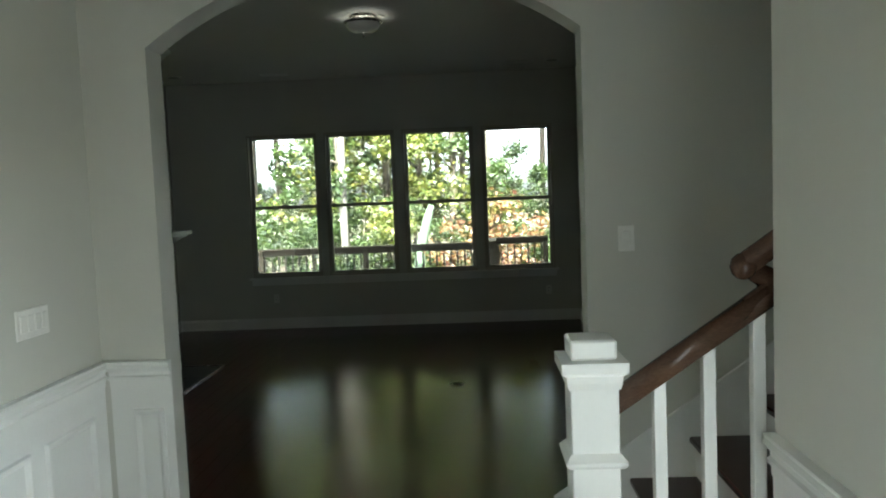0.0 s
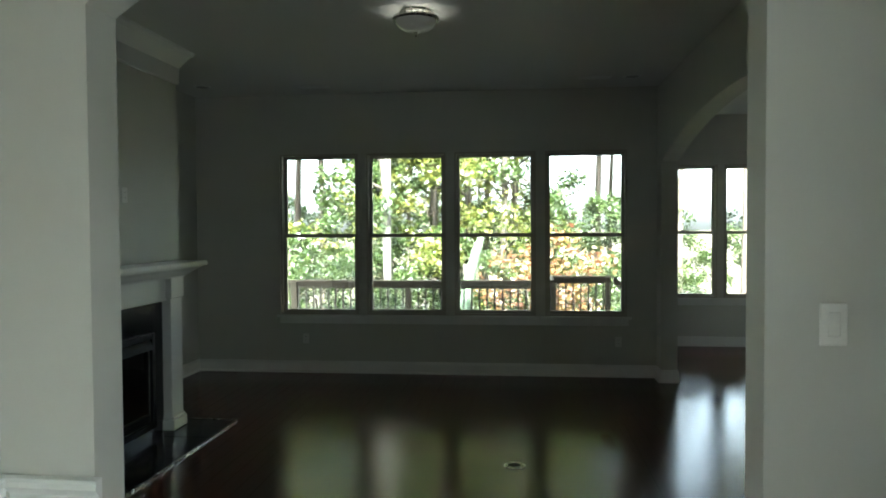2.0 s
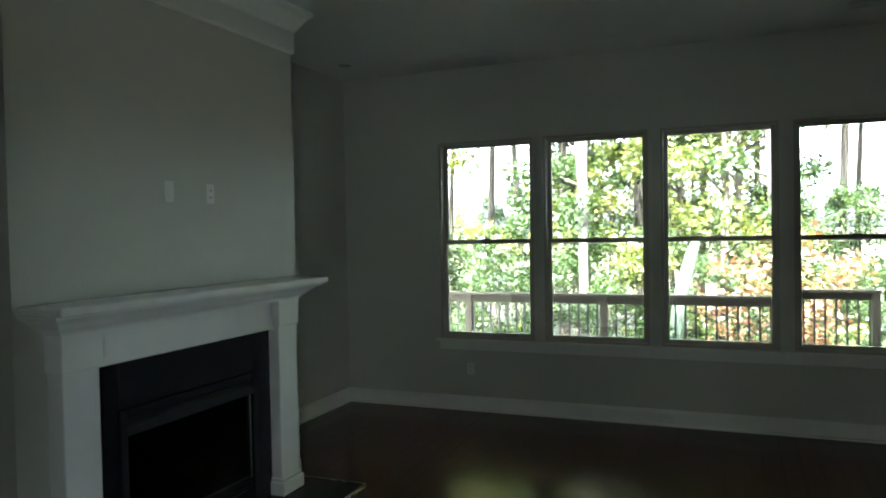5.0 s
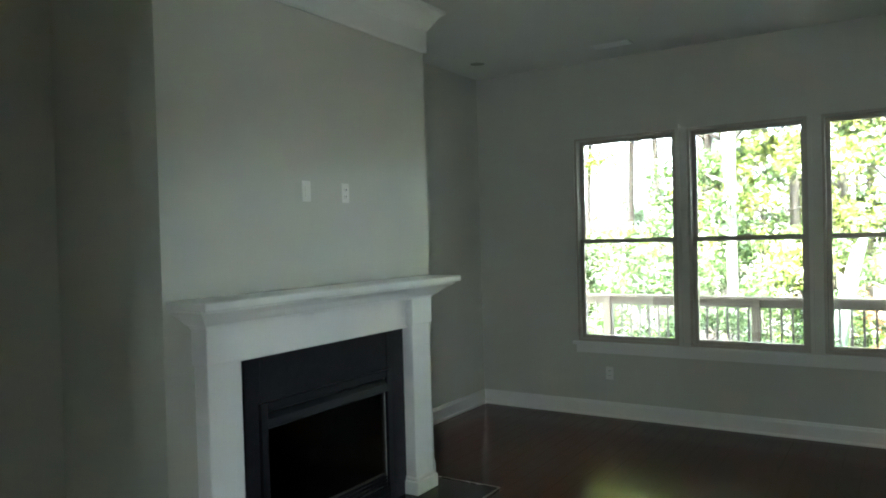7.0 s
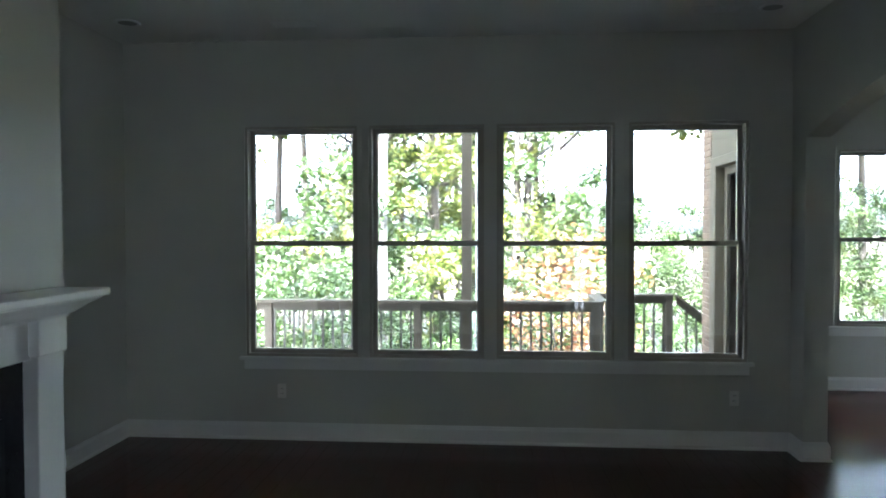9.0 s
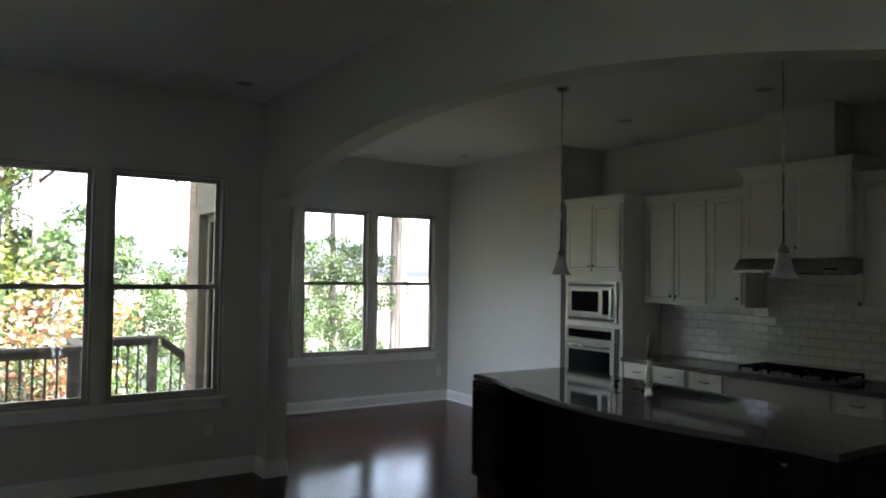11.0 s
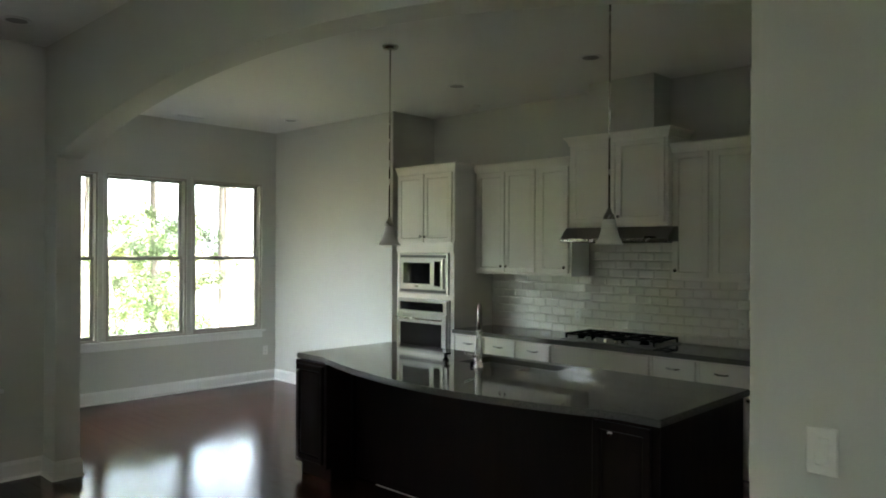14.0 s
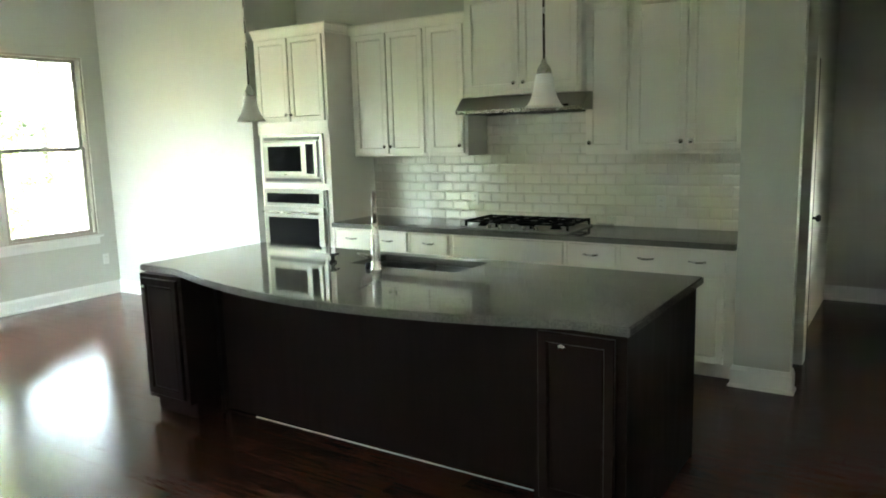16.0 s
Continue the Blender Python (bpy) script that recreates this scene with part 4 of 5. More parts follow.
sk = thing("double_sink", (0, 0, 0), "stainless undermount double sink in the island", "sink")
for a, b in ((sy0, 7.225), (7.245, sy1)):
    z0, z1, t = 0.70, 0.874, 0.004
    part("basin", boxes((sx0 - 0.012, sx0, a, b, z0, z1), (sx1, sx1 + 0.012, a, b, z0, z1), (sx0, sx1, a - 0.010, a, z0, z1), (sx0, sx1, b, b + 0.010, z0, z1), (sx0, sx1, a, b, z0, z0 + t)), STEEL, sk)
    part("drain", lathe(bmesh.new(), [(0.04, 0.7045), (0.04, 0.708), (0.03, 0.709), (0, 0.706)], (sx0 + sx1) / 2, (a + b) / 2, 0, 16), NICKEL, sk)

fc = thing("kitchen_faucet", (3.61, 7.32, 0.915), "tall brushed nickel pull-down kitchen faucet", "faucet")
fc.rotation_euler[2] = radians(38)
part("base", lathe(bmesh.new(), [(0.033, 0), (0.033, 0.008), (0.027, 0.02), (0.024, 0.06), (0.027, 0.10), (0.022, 0.16), (0.016, 0.24), (0.013, 0.26), (0, 0.26)], segs=20), NICKEL, fc, "", True)
arc = [(0.0, 0, 0.24), (0, 0, 0.33)] + [(0.085 - 0.085 * math.cos(a), 0, 0.335 + 0.085 * math.sin(a)) for a in [math.pi * i / 10 for i in range(1, 11)]] + [(0.17, 0, 0.30)]
part("spout", tube(bmesh.new(), arc, 0.0125, 12), NICKEL, fc, "", True)
part("spray_head", lathe(bmesh.new(), [(0, 0.20), (0.017, 0.20), (0.018, 0.23), (0.0145, 0.31), (0, 0.31)], 0.17, 0, 0, 16), NICKEL, fc, "", True)
part("lever", tube(bmesh.new(), [(0.0, 0.02, 0.075), (-0.005, 0.045, 0.08), (-0.02, 0.10, 0.10)], [0.010, 0.009, 0.006], 10), NICKEL, fc, "", True)
sp = thing("soap_dispenser", (3.69, 7.71, 0.915), "small dark soap dispenser on the island top", "dispenser")
part("pump", lathe(bmesh.new(), [(0.022, 0), (0.022, 0.01), (0.012, 0.016), (0.012, 0.04), (0.018, 0.042), (0.018, 0.052), (0, 0.054)], segs=16), BLACK, sp, "", True)
part("nozzle", tube(bmesh.new(), [(0, 0, 0.047), (0.05, 0, 0.045)], 0.006, 8), BLACK, sp)
ab = thing("air_switch", (3.64, 7.40, 0.915), "small black sink button on the island top", "button")
part("cap", lathe(bmesh.new(), [(0.02, 0), (0.02, 0.02), (0.015, 0.03), (0, 0.031)], segs=16), BLACK, ab, "", True)
# ---- stairs ----
RISE, RUN, SX = 0.182, 0.265, 0.80     # first riser at SX
st = tagged(thing("staircase", (SX, 2.60, 0), "white-riser staircase with dark treads rising beside the hall", "stairs"), kind="structure")
SW = YS0 - 2.60
for i in range(7):
    x0, z = i * RUN, i * RISE
    part("riser", boxes((x0, x0 + 0.02, 0, SW, z + 0.001, z + RISE - 0.03)), TRIM, st)
    part("tread", boxes((x0 - 0.028, x0 + RUN + 0.018, -0.03 if i < 1 else 0.0, SW - 0.02, z + RISE - 0.029, z + RISE), bevel=0.006), WOOD, st)
sk_ = bmesh.new()
vs = [(0 - 0.10, 0.0), (0.10, 0.0), (7 * RUN, 7 * RISE - 0.10), (7 * RUN, 7 * RISE + 0.36), (-0.10, 0.28)]
for y0, y1 in ((SW - 0.02, SW),):
    a = [sk_.verts.new((x, y0, z)) for x, z in vs]
    b = [sk_.verts.new((x, y1 - 0.002, z)) for x, z in vs]
    sk_.faces.new(a), sk_.faces.new(b[::-1])
    for i in range(5):
        j = (i + 1) % 5
        sk_.faces.new((a[i], b[i], b[j], a[j]))
bmesh.ops.recalc_face_normals(sk_, faces=sk_.faces[:])
part("skirt_board", sk_, TRIM, st)

rl = thing("stair_railing", (0.71, 2.69, 0), "white newel and balusters under a brown wooden handrail", "railing")
nw = part("newel_post", boxes((-0.068, 0.068, -0.068, 0.068, 0, 1.10), bevel=0.003), TRIM, rl)
part("newel_base", boxes((-0.082, 0.082, -0.082, 0.082, 0, 0.28), bevel=0.006), TRIM, nw)
part("collar", sweep(bmesh.new(), [(-0.068, -0.068), (0.068, -0.068), (0.068, 0.068), (-0.068, 0.068)], [(0, 0.855), (0.010, 0.858), (0.018, 0.868), (0.020, 0.878), (0.006, 0.895), (0, 0.90)], True), TRIM, nw)
part("cap_plate", sweep(bmesh.new(), [(-0.068, -0.068), (0.068, -0.068), (0.068, 0.068), (-0.068, 0.068)], [(-0.068, 1.085), (0.005, 1.085), (0.010, 1.105), (0.012, 1.125), (0.026, 1.135), (0.026, 1.165), (-0.068, 1.172)], True), TRIM, nw)
part("cap_block", boxes((-0.066, 0.066, -0.066, 0.066, 1.168, 1.225), bevel=0.006), TRIM, nw)
SLOPE = RISE / RUN * 0.99
for k in range(3):
    x = 0.195 + k * 0.142
    part("baluster", boxes((x - 0.018, x + 0.018, -0.018, 0.018, RISE * (1 + (k + 1) // 2 * 1.0) - 0.0 if k else RISE, 1.085 + (x - 0.192) * SLOPE + 0.01), bevel=0.002), TRIM, rl)


def handrail(p0, p1):
    """An oval moulded rail between two points, with a flat underside."""
    bm = bmesh.new()
    prof = [(-0.020, -0.030), (0.020, -0.030), (0.024, -0.012), (0.033, 0.0), (0.034, 0.016), (0.024, 0.030), (0.0, 0.036), (-0.024, 0.030), (-0.034, 0.016), (-0.033, 0.0), (-0.024, -0.012)]
    a = [bm.verts.new((p0[0], p0[1] + u, p0[2] + v * 1.2)) for u, v in prof]
    b = [bm.verts.new((p1[0], p1[1] + u, p1[2] + v * 1.2)) for u, v in prof]
    for i in range(len(prof)):
        j = (i + 1) % len(prof)
        bm.faces.new((a[i], a[j], b[j], b[i]))
    bm.faces.new(a[::-1]), bm.faces.new(b)
    bmesh.ops.recalc_face_normals(bm, faces=bm.faces[:])
    return bm


hr = part("handrail", handrail((0.05, 0, 1.015), (0.50, 0, 1.015 + 0.45 * SLOPE)), RAILWOOD, rl, "brown stained wooden handrail", True)
zt = 1.015 + 0.45 * SLOPE
part("easing", tube(bmesh.new(), [(0.40, 0, zt - 0.066), (0.46, 0, zt - 0.024), (0.505, 0, zt + 0.004), (0.525, 0.01, zt + 0.03), (0.515, 0.015, zt + 0.055), (0.48, 0.02, zt + 0.075)], [0.020, 0.034, 0.037, 0.038, 0.036, 0.03], 16), RAILWOOD, hr, "curved end of the handrail", True)
part("rail_end", lathe(bmesh.new(), [(0, -0.040), (0.018, -0.036), (0.032, -0.022), (0.038, 0), (0.032, 0.022), (0.018, 0.036), (0, 0.040)], 0.445, 0.01, zt + 0.092, 20), RAILWOOD, hr, "", True)
wr = thing("wall_handrail", (0.71, 2.69, 0), "brown stained wooden handrail on the stair wall", "handrail")
part("rail", handrail((0.44, 0.01, zt + 0.09), (1.9, 0.01, zt + 0.09 + 1.46 * RISE / RUN)), RAILWOOD, wr, "", True)
for x in (0.75, 1.6):
    part("bracket", tube(bmesh.new(), [(x, -0.088, zt + 0.02 + (x - 0.42) * RISE / RUN), (x, -0.03, zt + 0.02 + (x - 0.42) * RISE / RUN), (x, 0, zt + 0.065 + (x - 0.42) * RISE / RUN)], 0.007, 8), NICKEL, wr)

# ---- hall wainscot ----
RAIL = [(0, 0.835), (0.010, 0.835), (0.012, 0.868), (0.022, 0.872), (0.024, 0.885), (0.014, 0.892), (0.014, 0.905), (0.024, 0.915), (0.036, 0.93), (0.030, 0.945), (0.034, 0.952), (0.034, 0.958), (0, 0.958)]


def wainscot(p0, p1, frames):
    """White panelling under a chair rail along one wall; frames are (from, to) along it."""
    (x0, y0), (x1, y1) = p0, p1
    L = math.hypot(x1 - x0, y1 - y0)
    ob = tagged(thing("wainscot", (0, 0, 0), "white painted wainscot panelling with a chair rail", "wainscot"), kind="structure")
    part("chair_rail", sweep(bmesh.new(), [p0, p1], RAIL), TRIM, ob)
    part("backing", sweep(bmesh.new(), [p0, p1], [(0, 0), (0.006, 0), (0.006, 0.836), (0, 0.836)]), TRIM, ob)
    part("baseboard", sweep(bmesh.new(), [p0, p1], BASE), TRIM, ob)
    dx, dy = (x1 - x0) / L, (y1 - y0) / L
    nx, ny = dy, -dx
    for a, b in frames:
        bm = bmesh.new()
        prof = [(0.0, 0.006), (0.006, 0.020), (0.016, 0.022), (0.028, 0.012), (0.034, 0.006)]
        rings = []
        corners = ((a, 0.24), (b, 0.24), (b, 0.735), (a, 0.735))
        sg = ((1, 1), (-1, 1), (-1, -1), (1, -1))
        for (u, z), (su, sz) in zip(corners, sg):
            rings.append([bm.verts.new((x0 + dx * (u + su * o) + nx * h, y0 + dy * (u + su * o) + ny * h, z + sz * o)) for o, h in prof])
        for i in range(4):
            r, q = rings[i], rings[(i + 1) % 4]
            for k in range(len(prof) - 1):
                bm.faces.new((r[k], q[k], q[k + 1], r[k + 1]))
        bmesh.ops.recalc_face_normals(bm, faces=bm.faces[:])
        part("panel_frame", bm, TRIM, ob)


wainscot((HX0, HY0), (HX0, YS0), [(0.15, 0.95), (1.07, 1.87), (1.99, 2.79), (2.91, 3.71), (3.83, 4.63), (4.75, 5.42), (5.52, 5.89)])
wainscot((HX0 + 0.036, YS0), (-1.022, YS0), [(0.10, 0.245)])
wainscot((HX1, 2.60), (HX1, 1.97), [(0.12, 0.51)])

# ---- back hall ----
# leaf and wide casing are coloured dark for the shadow past the jamb
bd = tagged(thing("door_2", (5.55, 5.52, 0), "closed panelled door in the back hall, shade put into its colour", "door"), kind="structure")
part("leaf", boxes((0.10, 1.02, -0.03, -0.002, 0.01, 2.05), bevel=0.003), SHADEDOOR, bd)
part("casing", boxes((-0.16, 0.095, -0.022, 0, 0, 2.14), (1.025, 1.20, -0.022, 0, 0, 2.14), (0.095, 1.025, -0.022, 0, 2.055, 2.14), bevel=0.004), SHADEDOOR, bd)
part("door_knob", lathe(bmesh.new(), [(0.03, 0), (0.03, 0.006), (0.011, 0.01), (0.011, 0.035), (0.026, 0.045), (0.028, 0.058), (0.018, 0.07), (0, 0.072)], 0.94, -0.03, 0.96, 18, Matrix.Rotation(radians(90), 4, "X")), BLACK, bd, "dark metal knob", True)

# ---- deck outside ----
DZ, RY = -0.095, 12.72
deck = tagged(thing("deck", (0, 0, DZ), "raised wooden deck behind the house", "deck"), kind="structure")
for i in range(19):
    y0 = YN + 0.21 + i * 0.142
    part("deck_board", boxes((-5.2, XD0 - 0.12, y0, y0 + 0.136, -0.035, 0)), DECK, deck)
part("joist_frame", boxes((-5.2, 1.6, 12.75, 12.8, -0.30, -0.04), (-5.2, -5.15, 10.3, 12.75, -0.30, -0.04), (1.55, 1.6, 10.3, 12.75, -0.30, -0.04)), DECK, deck)
for x in (-5.0, -2.0, 1.4):
    part("support_post", boxes((x, x + 0.14, 12.60, 12.74, -2.6, -0.30)), DECK, deck)


def railing(name, label, p0, p1, posts, z0=DZ, dz=0.0):
    """A wooden railing from p0 to p1 on the plan; dz: how much it climbs."""
    L = math.hypot(p1[0] - p0[0], p1[1] - p0[1])
    r = thing(name, (p0[0], p0[1], z0), label, "railing")
    r.rotation_euler[2] = math.atan2(p1[1] - p0[1], p1[0] - p0[0])
    for a, b, c, d in ((0.955, 0.99, -0.07, 0.07), (0.865, 0.953, -0.02, 0.02), (0.09, 0.17, -0.02, 0.02)):
        bm = bmesh.new()
        q = [bm.verts.new((x, y, z + dz * x / L)) for x in (0, L) for y in (c, d) for z in (a, b)]
        for f in ((0, 1, 3, 2), (4, 6, 7, 5), (0, 4, 5, 1), (2, 3, 7, 6), (0, 2, 6, 4), (1, 5, 7, 3)):
            bm.faces.new([q[i] for i in f])
        bmesh.ops.recalc_face_normals(bm, faces=bm.faces[:])
        part("rail", bm, DECK, r)
    n = int(L / 0.115)
    for i in range(1, n):
        x = L * i / n
        zz = dz * x / L
        part("baluster", boxes((x - 0.012, x + 0.012, -0.032, -0.020, 0.10 + zz, 0.90 + zz)), BALUSTER, r)
    for x in posts:
        zz = dz * x / L
        part("post", boxes((x - 0.045, x + 0.045, -0.045, 0.045, zz - 0.02, 0.955 + zz), bevel=0.004), DECK, r)


railing("deck_railing", "weathered wooden deck railing with thin dark balusters", (-5.15, RY), (0.66, RY), (0.05, 1.9, 3.68, 5.74))
railing("deck_railing", "short wooden deck railing at the stair landing", (0.72, 13.78), (1.69, 13.78), (0.05, 0.92))
railing("deck_railing", "short wooden deck railing beside the landing", (0.66, RY + 0.08), (0.68, 13.72), (0.93,))
railing("stair_handrail", "wooden railing descending along the deck steps", (1.73, 13.78), (3.1, 13.78), (1.30,), DZ, -1.1)
landing = tagged(part("landing", boxes((0.25, 1.72, 12.81, 13.88, DZ - 0.04, DZ)), DECK), "small wooden stair landing of the deck", "deck", kind="structure")
pp = thing("porch_post", (-0.90, RY, DZ), "square wooden porch post with a pale downspout", "post")
part("post", boxes((-0.06, 0.06, 0.06, 0.18, 0, 3.6), bevel=0.005), DECK, pp)
part("downspout", boxes((0.105, 0.165, 0.06, 0.11, 0, 3.6), bevel=0.006), TRIM, pp, "pale metal downspout")

# ---- grounds ----
gm = bmesh.new()
NX, NY = 48, 48
grid = []
for j in range(NY + 1):
    row = []
    for i in range(NX + 1):
        x, y = -900 + 1800 * (i / NX), -900 + 1800 * (j / NY)
        fx, fy = (i / NX - 0.5) * 2, (j / NY - 0.5) * 2
        x, y = 900 * fx * abs(fx) ** 1.6, 900 * fy * abs(fy) ** 1.6 + 4
        z = -0.35 if y < 9.5 else -0.35 - 2.2 * min(1, (y - 9.5) / 2.5) - 0.02 * max(0, min(y, 60) - 14)
        z += 0.15 * noise.noise((x * 0.2, y * 0.2, 0)) if y > 13 else 0
        row.append(gm.verts.new((x, y, z)))
    grid.append(row)
for j in range(NY):
    for i in range(NX):
        gm.faces.new((grid[j][i], grid[j][i + 1], grid[j + 1][i + 1], grid[j + 1][i]))
structure("ground", gm, GROUND, "leaf-strewn sloping ground behind the house", "ground")


def leaf_cloud(rng, centres, count, size, spread):
    """Many small folded leaves round the given clump centres."""
    verts, faces = [], []
    for _ in range(count):
        cx, cy, cz, cr = rng.choice(centres)
        d = Vector((rng.gauss(0, 1), rng.gauss(0, 1), rng.gauss(0, 0.75)))
        d = d.normalized() * cr * (rng.random() ** 0.45)
        p = Vector((cx, cy, cz)) + d * spread
        u = Vector((rng.gauss(0, 1), rng.gauss(0, 1), rng.gauss(0, 0.6))).normalized()
        v = u.cross(Vector((rng.gauss(0, 1), rng.gauss(0, 1), rng.gauss(0, 1)))).normalized()
        s = size * rng.uniform(0.6, 1.5)
        k = len(verts)
        verts += [p - u * s, p + v * s * 0.55, p + u * s, p - v * s * 0.55]
        faces.append((k, k + 1, k + 2, k + 3))
    return verts, faces


def tree(name, label, seed, height, trunk_r, leaf, bark, leaves, low=0.35, wide=0.30, size=0.11):
    rng = random.Random(seed)
    t = thing(name, (0, 0, 0), label, "tree", "wood behind the house")
    bend = [(0.25 * math.sin(i * 0.9 + seed) * i / 8, 0.25 * math.cos(i * 0.7 + seed) * i / 8, height * i / 8) for i in range(9)]
    bm = tube(bmesh.new(), bend, [trunk_r * (1.25 if i == 0 else 1 - 0.095 * i) for i in range(9)], 9)
    centres = []
    for k in range(16):
        f = low + (0.98 - low) * k / 15
        i = min(7, int(f * 8))
        a, b = Vector(bend[i]), Vector(bend[i + 1])
        p = a.lerp(b, f * 8 - i)
        an = k * 2.4 + rng.uniform(-0.4, 0.4)
        ln = height * wide * (1.15 - 0.75 * abs(f - 0.55)) * rng.uniform(0.55, 1.1)
        tip = p + Vector((math.cos(an) * ln, math.sin(an) * ln, ln * rng.uniform(0.15, 0.6)))
        mid = p.lerp(tip, 0.5) + Vector((0, 0, 0.12 * ln))
        tube(bm, [p, mid, tip], [trunk_r * 0.32, trunk_r * 0.18, trunk_r * 0.06], 5)
        for q, r in ((tip, 0.26), (mid, 0.20), (p.lerp(tip, 0.78), 0.28)):
            centres.append((q.x + rng.uniform(-0.3, 0.3), q.y + rng.uniform(-0.3, 0.3), q.z + rng.uniform(-0.2, 0.4), max(0.35, ln * r)))
    part("trunk", bm, bark, t, "", True)
    me = bpy.data.meshes.new("crown")
    v, f = leaf_cloud(rng, centres, leaves, size, 1.0)
    me.from_pydata(v, [], f)
    me.materials.append(leaf)
    new("crown", me).parent = t
    return t


KINDS = [
    tree("tree", "tall slim tree with sunlit green leaves", 3, 15.0, 0.15, GREEN, BARK, 7000, 0.24, 0.135, 0.066),
    tree("tree", "tall tree with yellow-green autumn leaves", 8, 14.0, 0.13, LIME, BARK, 7000, 0.25, 0.17, 0.064),
    tree("tree", "pale-barked tree with thin green foliage", 14, 16.0, 0.115, LIME, PALEBARK, 4200, 0.40, 0.17, 0.064),
    tree("tree", "young tree with orange autumn leaves", 21, 3.4, 0.05, ORANGE, BARK, 1500, 0.34, 0.28, 0.055),
    tree("tree", "young tree with dense green leaves", 27, 5.5, 0.07, GREEN, BARK, 9000, 0.14, 0.34, 0.056),
    tree("tree", "young tree with yellow-green leaves", 33, 6.0, 0.07, LIME, BARK, 7000, 0.14, 0.32, 0.056),
    tree("tree", "tall bare-stemmed tree with a high yellow-green crown", 41, 18.0, 0.14, YELLOW, BARK, 27000, 0.50, 0.23, 0.125),
]
rng = random.Random(5)
SPOTS = [
    (0, -3.45, 21.0), (2, -2.72, 18.0), (0, -3.05, 19.5), (1, -1.9, 20.5), (1, -0.25, 20.4), (5, -1.9, 20.2), (3, 0.30, 17.4), (3, 0.95, 18.6), (1, -8.0, 22.0),
    (0, 0.05, 21.0), (4, -8.0, 18.0), (0, -10.0, 22.0), (1, -13.0, 24.0), (1, -2.6, 26.0), (0, -2.2, 22.5), (1, -1.2, 23.5), (0, 0.75, 20.2), (6, -6.5, 26.0), (6, -0.9, 26.0), (6, 2.9, 27.5), (6, -3.8, 28.0), (6, 5.2, 25.0), (6, 15.0, 22.5), (6, 17.5, 26.0), (6, 10.5, 22.5), (6, -5.2, 31.0), (6, -2.2, 32.0), (6, 0.8, 31.5), (6, 3.8, 31.0), (6, 13.0, 27.5), (6, 19.5, 22.0), (6, 21.0, 28.0), (6, 8.2, 27.0), (6, 12.0, 25.5), (6, -9.5, 28.0), (6, 6.8, 24.0), (6, 11.2, 29.0), (6, -7.6, 27.0), (6, -4.8, 25.0), (6, -8.4, 24.0)]
LOW_BUSHES = [(-4.5, 16.6, 0.74), (-5.6, 17.6, 0.70), (-3.4, 16.4, 0.62), (-6.8, 17.2, 0.78), (-0.2, 18.6, 0.6), (-2.4, 18.9, 0.72), (-1.5, 20.0, 0.76), (-2.9, 16.6, 0.5), (-1.9, 16.2, 0.48), (1.9, 19.5, 0.6), (0.6, 20.5, 0.66), (1.6, 25.0, 0.84), (2.7, 26.0, 0.86), (3.8, 25.5, 0.84), (5.2, 27.0, 0.72), (7.0, 28.0, 0.7), (9.0, 27.0, 0.88), (11.5, 28.0, 0.9)]
for k in range(13):
    x, y = rng.uniform(-22, 0), rng.uniform(26, 44)
    kind, way = rng.choice((0, 1, 1, 2, 4, 5, 5, 0)), (x - 0.2) / (y - 2.7)
    SPOTS.append((4 if kind < 3 and -0.37 < way < -0.24 else kind, x, y))
for k in range(3):
    SPOTS.append((rng.choice((4, 5, 5)), rng.uniform(12, 24), rng.uniform(30, 50)))
used = set()
for k, x, y in SPOTS:
    m = Matrix.Translation((x, y, -2.75 - 0.02 * max(0, y - 14))) @ Matrix.Rotation(rng.uniform(0, 6.28), 4, "Z")
    if k not in used:
        used.add(k)
        KINDS[k].matrix_basis = m
    else:
        o = copy_thing(KINDS[k], m)
        o.matrix_basis = m @ Matrix.Diagonal((*[rng.uniform(0.85, 1.15)] * 3, 1))
for x, y, size in LOW_BUSHES:
    copy_thing(KINDS[4], Matrix.Translation((x, y, -2.8)) @ Matrix.Rotation(x, 4, "Z") @ Matrix.Diagonal((size, size, size, 1)))
mt = thing("leaning_trunk", (-0.74, 17.0, -2.80), "leaning mossy pale-green tree trunk among the trees", "tree")
part("trunk", tube(bmesh.new(), [(-0.55, 0, 0), (-0.35, 0, 1.4), (-0.22, 0, 2.6), (-0.10, 0, 3.4), (0.06, 0, 4.0), (0.16, 0, 4.3)], [0.15, 0.135, 0.125, 0.115, 0.10, 0.06], 10), MOSS, mt, "", True)
sh = random.Random(9)
cen = [(sh.uniform(-14, 14), sh.uniform(14.6, 24), -2.5 + sh.uniform(0, 0.9), sh.uniform(0.5, 1.1)) for _ in range(90)]
for nm, lf, sl in (("undergrowth", GREEN, cen[:45]), ("undergrowth", LIME, cen[45:])):
    v, f = leaf_cloud(sh, sl, 14000, 0.08, 1.0)
    me = bpy.data.meshes.new(nm)
    me.from_pydata(v, [], f)
    me.materials.append(lf)
    tagged(new(nm, me), "sunlit green and yellow undergrowth below the deck", "bushes", kind="stuff")

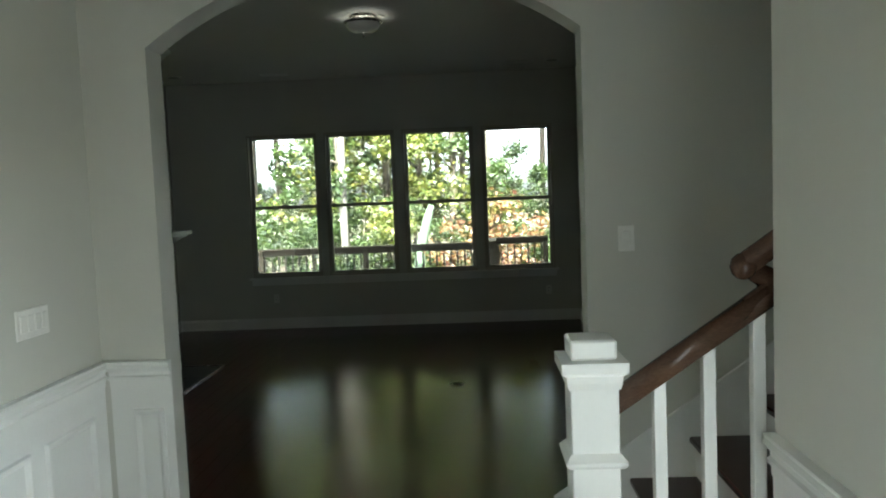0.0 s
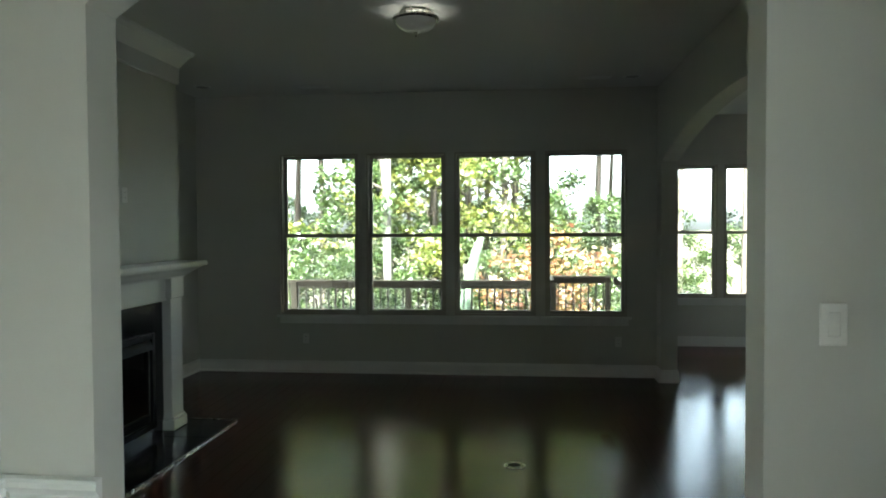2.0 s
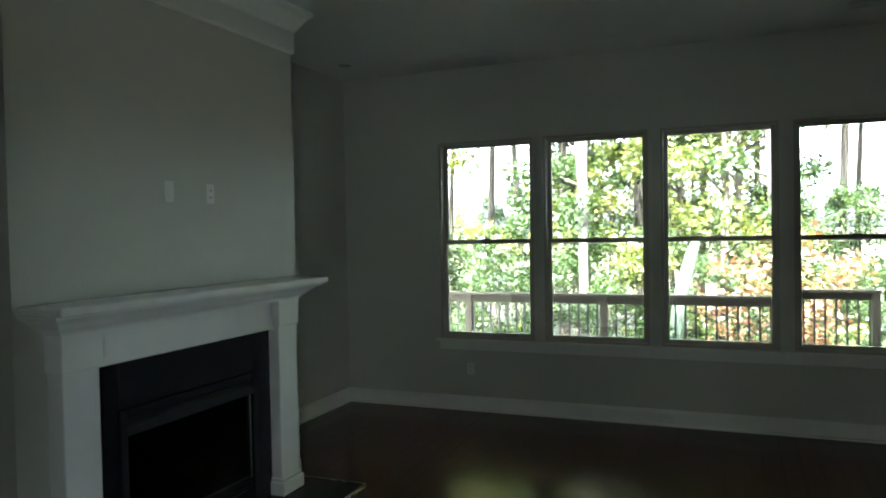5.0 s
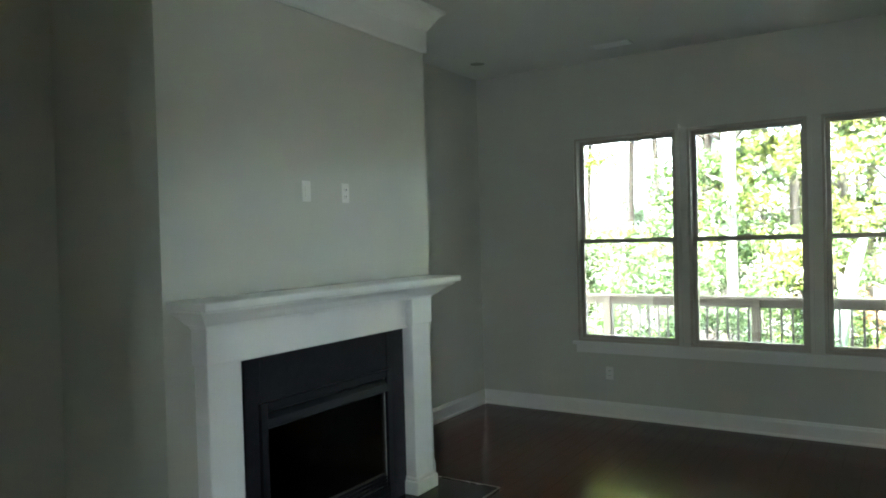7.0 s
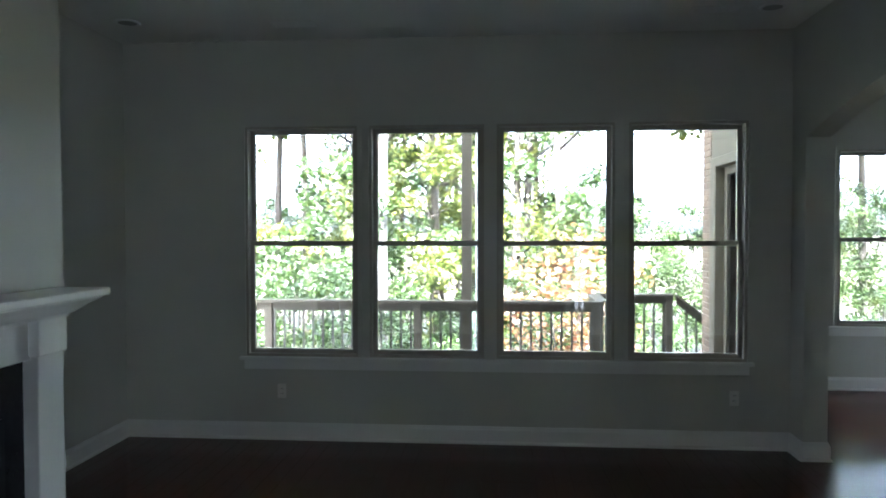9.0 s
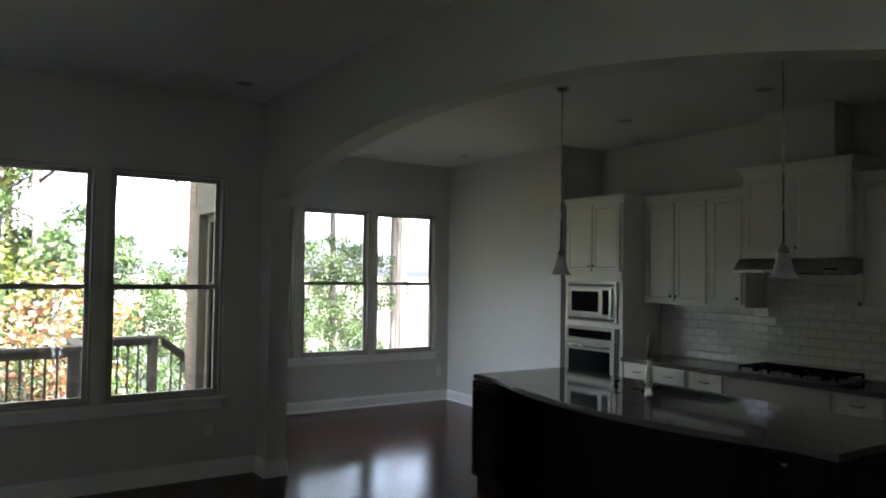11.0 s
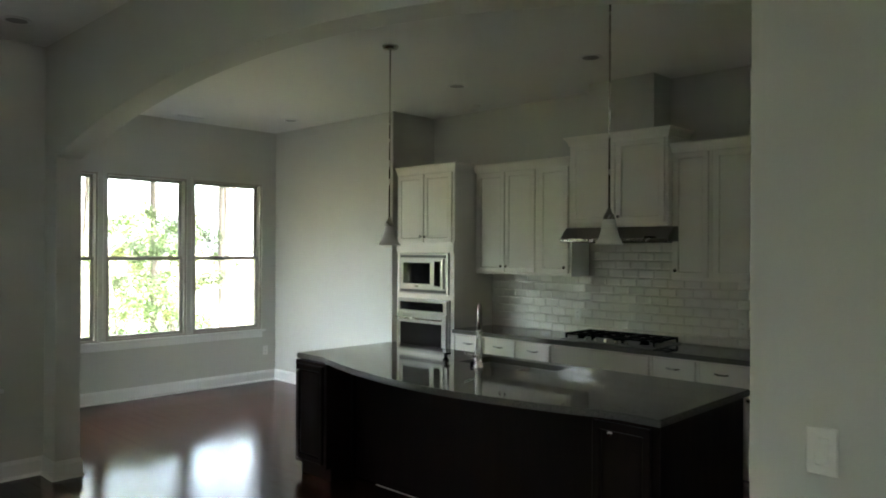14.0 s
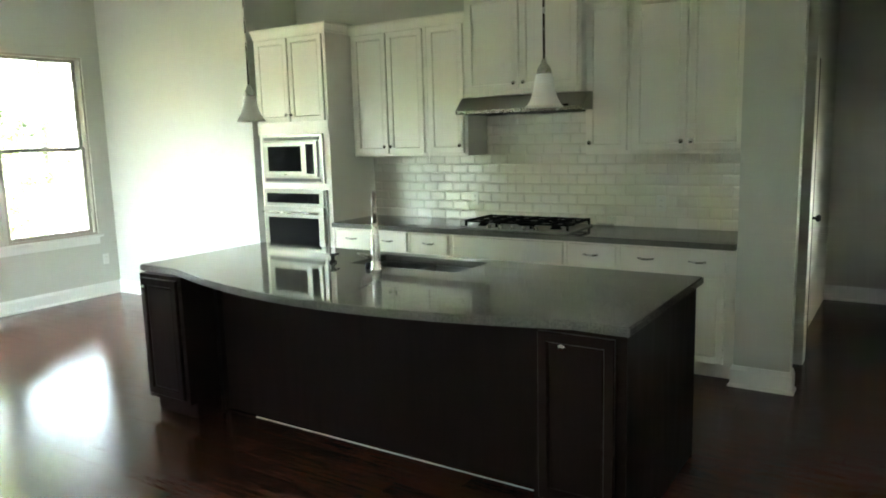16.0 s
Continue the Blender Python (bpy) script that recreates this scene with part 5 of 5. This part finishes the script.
# ---- brick cladding of the bump-out ----
BX0, BX1 = XD0 - 0.02, XD0 + 0.06
structure("wall_brick_back", boxes((BX0 + 0.008, BX1, YN + 0.2, 10.31, -2.6, TOP), (BX0 + 0.008, BX1, 12.21, YK + 0.2, -2.6, TOP), (BX0 + 0.008, BX1, 10.31, 12.21, -2.6, 0.045)), MORTAR, "mortar bed of a brick side wall", "wall")
structure("door_header", boxes((BX0 + 0.008, BX1, 10.31, 12.21, 2.465, TOP)), TANTRIM, "plain tan board above the patio door", "trim")
brick_wall = tagged(new("wall_brick"), "tan brick side wall facing the deck", "wall", kind="structure")
brick_mesh = mesh_of("brick", boxes((0.0, 0.05, -0.10, 0.10, -0.029, 0.029), bevel=0.004), BRICK)
half_mesh = mesh_of("brick", boxes((0.0, 0.05, -0.048, 0.048, -0.029, 0.029), bevel=0.004), BRICK)
for r in range(48):
    z = DZ + 0.04 + r * 0.068
    if z > TOP - 0.03:
        break
    for mesh, y in (((brick_mesh, 12.418), (half_mesh, 12.264)) if r % 2 else ((half_mesh, 12.471), (brick_mesh, 12.317))):
        ob = new("brick", mesh)
        ob.parent = brick_wall
        ob.location = (BX0, y, z)

# ---- backsplash tiles ----
splash = structure("backsplash", boxes((XC - 0.006, XC, 5.76, 9.12, 0.916, 1.474), (XC - 0.006, XC, 6.905, 7.90, 1.474, 1.80)), GROUT, "glossy cream bevelled subway tile backsplash", "backsplash")


def tile_mesh(w, h):
    bm = bmesh.new()
    o = [(-w / 2, -h / 2), (w / 2, -h / 2), (w / 2, h / 2), (-w / 2, h / 2)]
    b = 0.010
    lay = [[bm.verts.new((0, y, z)) for y, z in o]]
    for d, x in ((0.0, -0.0012), (0.0025, -0.0030), (0.0135, -0.0070), (0.0165, -0.0074)):
        lay.append([bm.verts.new((x, y - math.copysign(min(d, w / 2.5), y), z - math.copysign(d, z))) for y, z in o])
    for p, q in zip(lay, lay[1:]):
        for i in range(4):
            bm.faces.new((p[i], p[(i + 1) % 4], q[(i + 1) % 4], q[i]))
    bm.faces.new(lay[-1])
    bmesh.ops.recalc_face_normals(bm, faces=bm.faces[:])
    return mesh_of("tile", bm, TILE)


TW, TH = 0.1525, 0.0765
tiles = {}
for r in range(12):
    z0 = 0.918 + r * (TH + 0.003)
    a0, a1 = (5.765, 9.115) if z0 + TH < 1.475 else (6.91, 7.895)
    if z0 + TH > 1.80 + 0.01:
        break
    y = a0 - (0 if r % 2 else TW / 2)
    while y < a1 - 0.02:
        b0, b1 = max(y, a0), min(y + TW, a1)
        if b1 - b0 > 0.03:
            key = round(b1 - b0, 3)
            tiles.setdefault(key, None)
            if tiles[key] is None:
                tiles[key] = tile_mesh(b1 - b0, TH)
            ob = new("tile", tiles[key])
            ob.parent = splash
            ob.location = (XC - 0.006, (b0 + b1) / 2, z0 + TH / 2)
        y += TW + 0.003
for y in (6.42, 8.02):
    wall_plate("wall_socket", "cream double socket in the tiled backsplash", pose(XC - 0.0155, y, 1.10, 0, 0, -90), 1, True)

# ---- floor planks ----
PW = 0.124
plank_meshes = {}


def plank_mesh(L):
    if L not in plank_meshes:
        bm = bmesh.new()
        w = PW / 2 - 0.0006
        o = [(-w, 0), (w, 0), (w, L - 0.0012), (-w, L - 0.0012)]
        i_ = [(-w + 0.0008, 0.0008), (w - 0.0008, 0.0008), (w - 0.0008, L - 0.0020), (-w + 0.0008, L - 0.0020)]
        lay = [[bm.verts.new((x, y, -0.021)) for x, y in o], [bm.verts.new((x, y, -0.0003)) for x, y in o], [bm.verts.new((x, y, 0)) for x, y in i_]]
        for p, q in zip(lay, lay[1:]):
            for i in range(4):
                bm.faces.new((p[i], p[(i + 1) % 4], q[(i + 1) % 4], q[i]))
        bm.faces.new(lay[-1])
        plank_meshes[L] = mesh_of("plank", bm, WOOD)
    return plank_meshes[L]


pr = random.Random(11)
rest_v, rest_f = [], []
near = []
x = XW + PW / 2
while x < 8.2:
    regions = [(HY0 if -1.5 < x < 1.3 else (2.6 if 1.2 < x < 2.8 else YS0 + 0.05), YN + 0.02 if x < XD0 else (YK + 0.02 if x < XE + 0.02 else 5.6))]
    for y0, y1 in regions:
        y = y0 - pr.choice((0, 0.3, 0.6, 0.9))
        while y < y1:
            L = pr.choice((0.9, 1.2, 1.5, 1.8))
            e = min(y + L, y1)
            s = max(y, y0)
            if e - s > 0.05:
                L2 = round(e - s, 3)
                if -1.9 < x < 3.4 and s > 4.0 and e < 10.2:
                    near.append((x, s, L2))
                else:
                    k = len(rest_v)
                    w = PW / 2 - 0.0007
                    for z in (-0.0215, 0.0):
                        g = 0 if z < 0 else 0.0003
                        rest_v += [(x - w + g, s + g, z), (x + w - g, s + g, z), (x + w - g, e - 0.0012 - g, z), (x - w + g, e - 0.0012 - g, z)]
                    rest_f += [(k + 4, k + 5, k + 6, k + 7)] + [(k + i, k + (i + 1) % 4, k + 4 + (i + 1) % 4, k + 4 + i) for i in range(4)]
            y += L
    x += PW
for x, s, L2 in near:
    ob = new("plank", plank_mesh(L2))
    ob.parent = floor
    ob.location = (x, s, 0)
me = bpy.data.meshes.new("planks")
me.from_pydata(rest_v, [], rest_f)
me.materials.append(WOOD)
o = new("planks", me)
o.parent = floor
o["kind"] = "stuff"
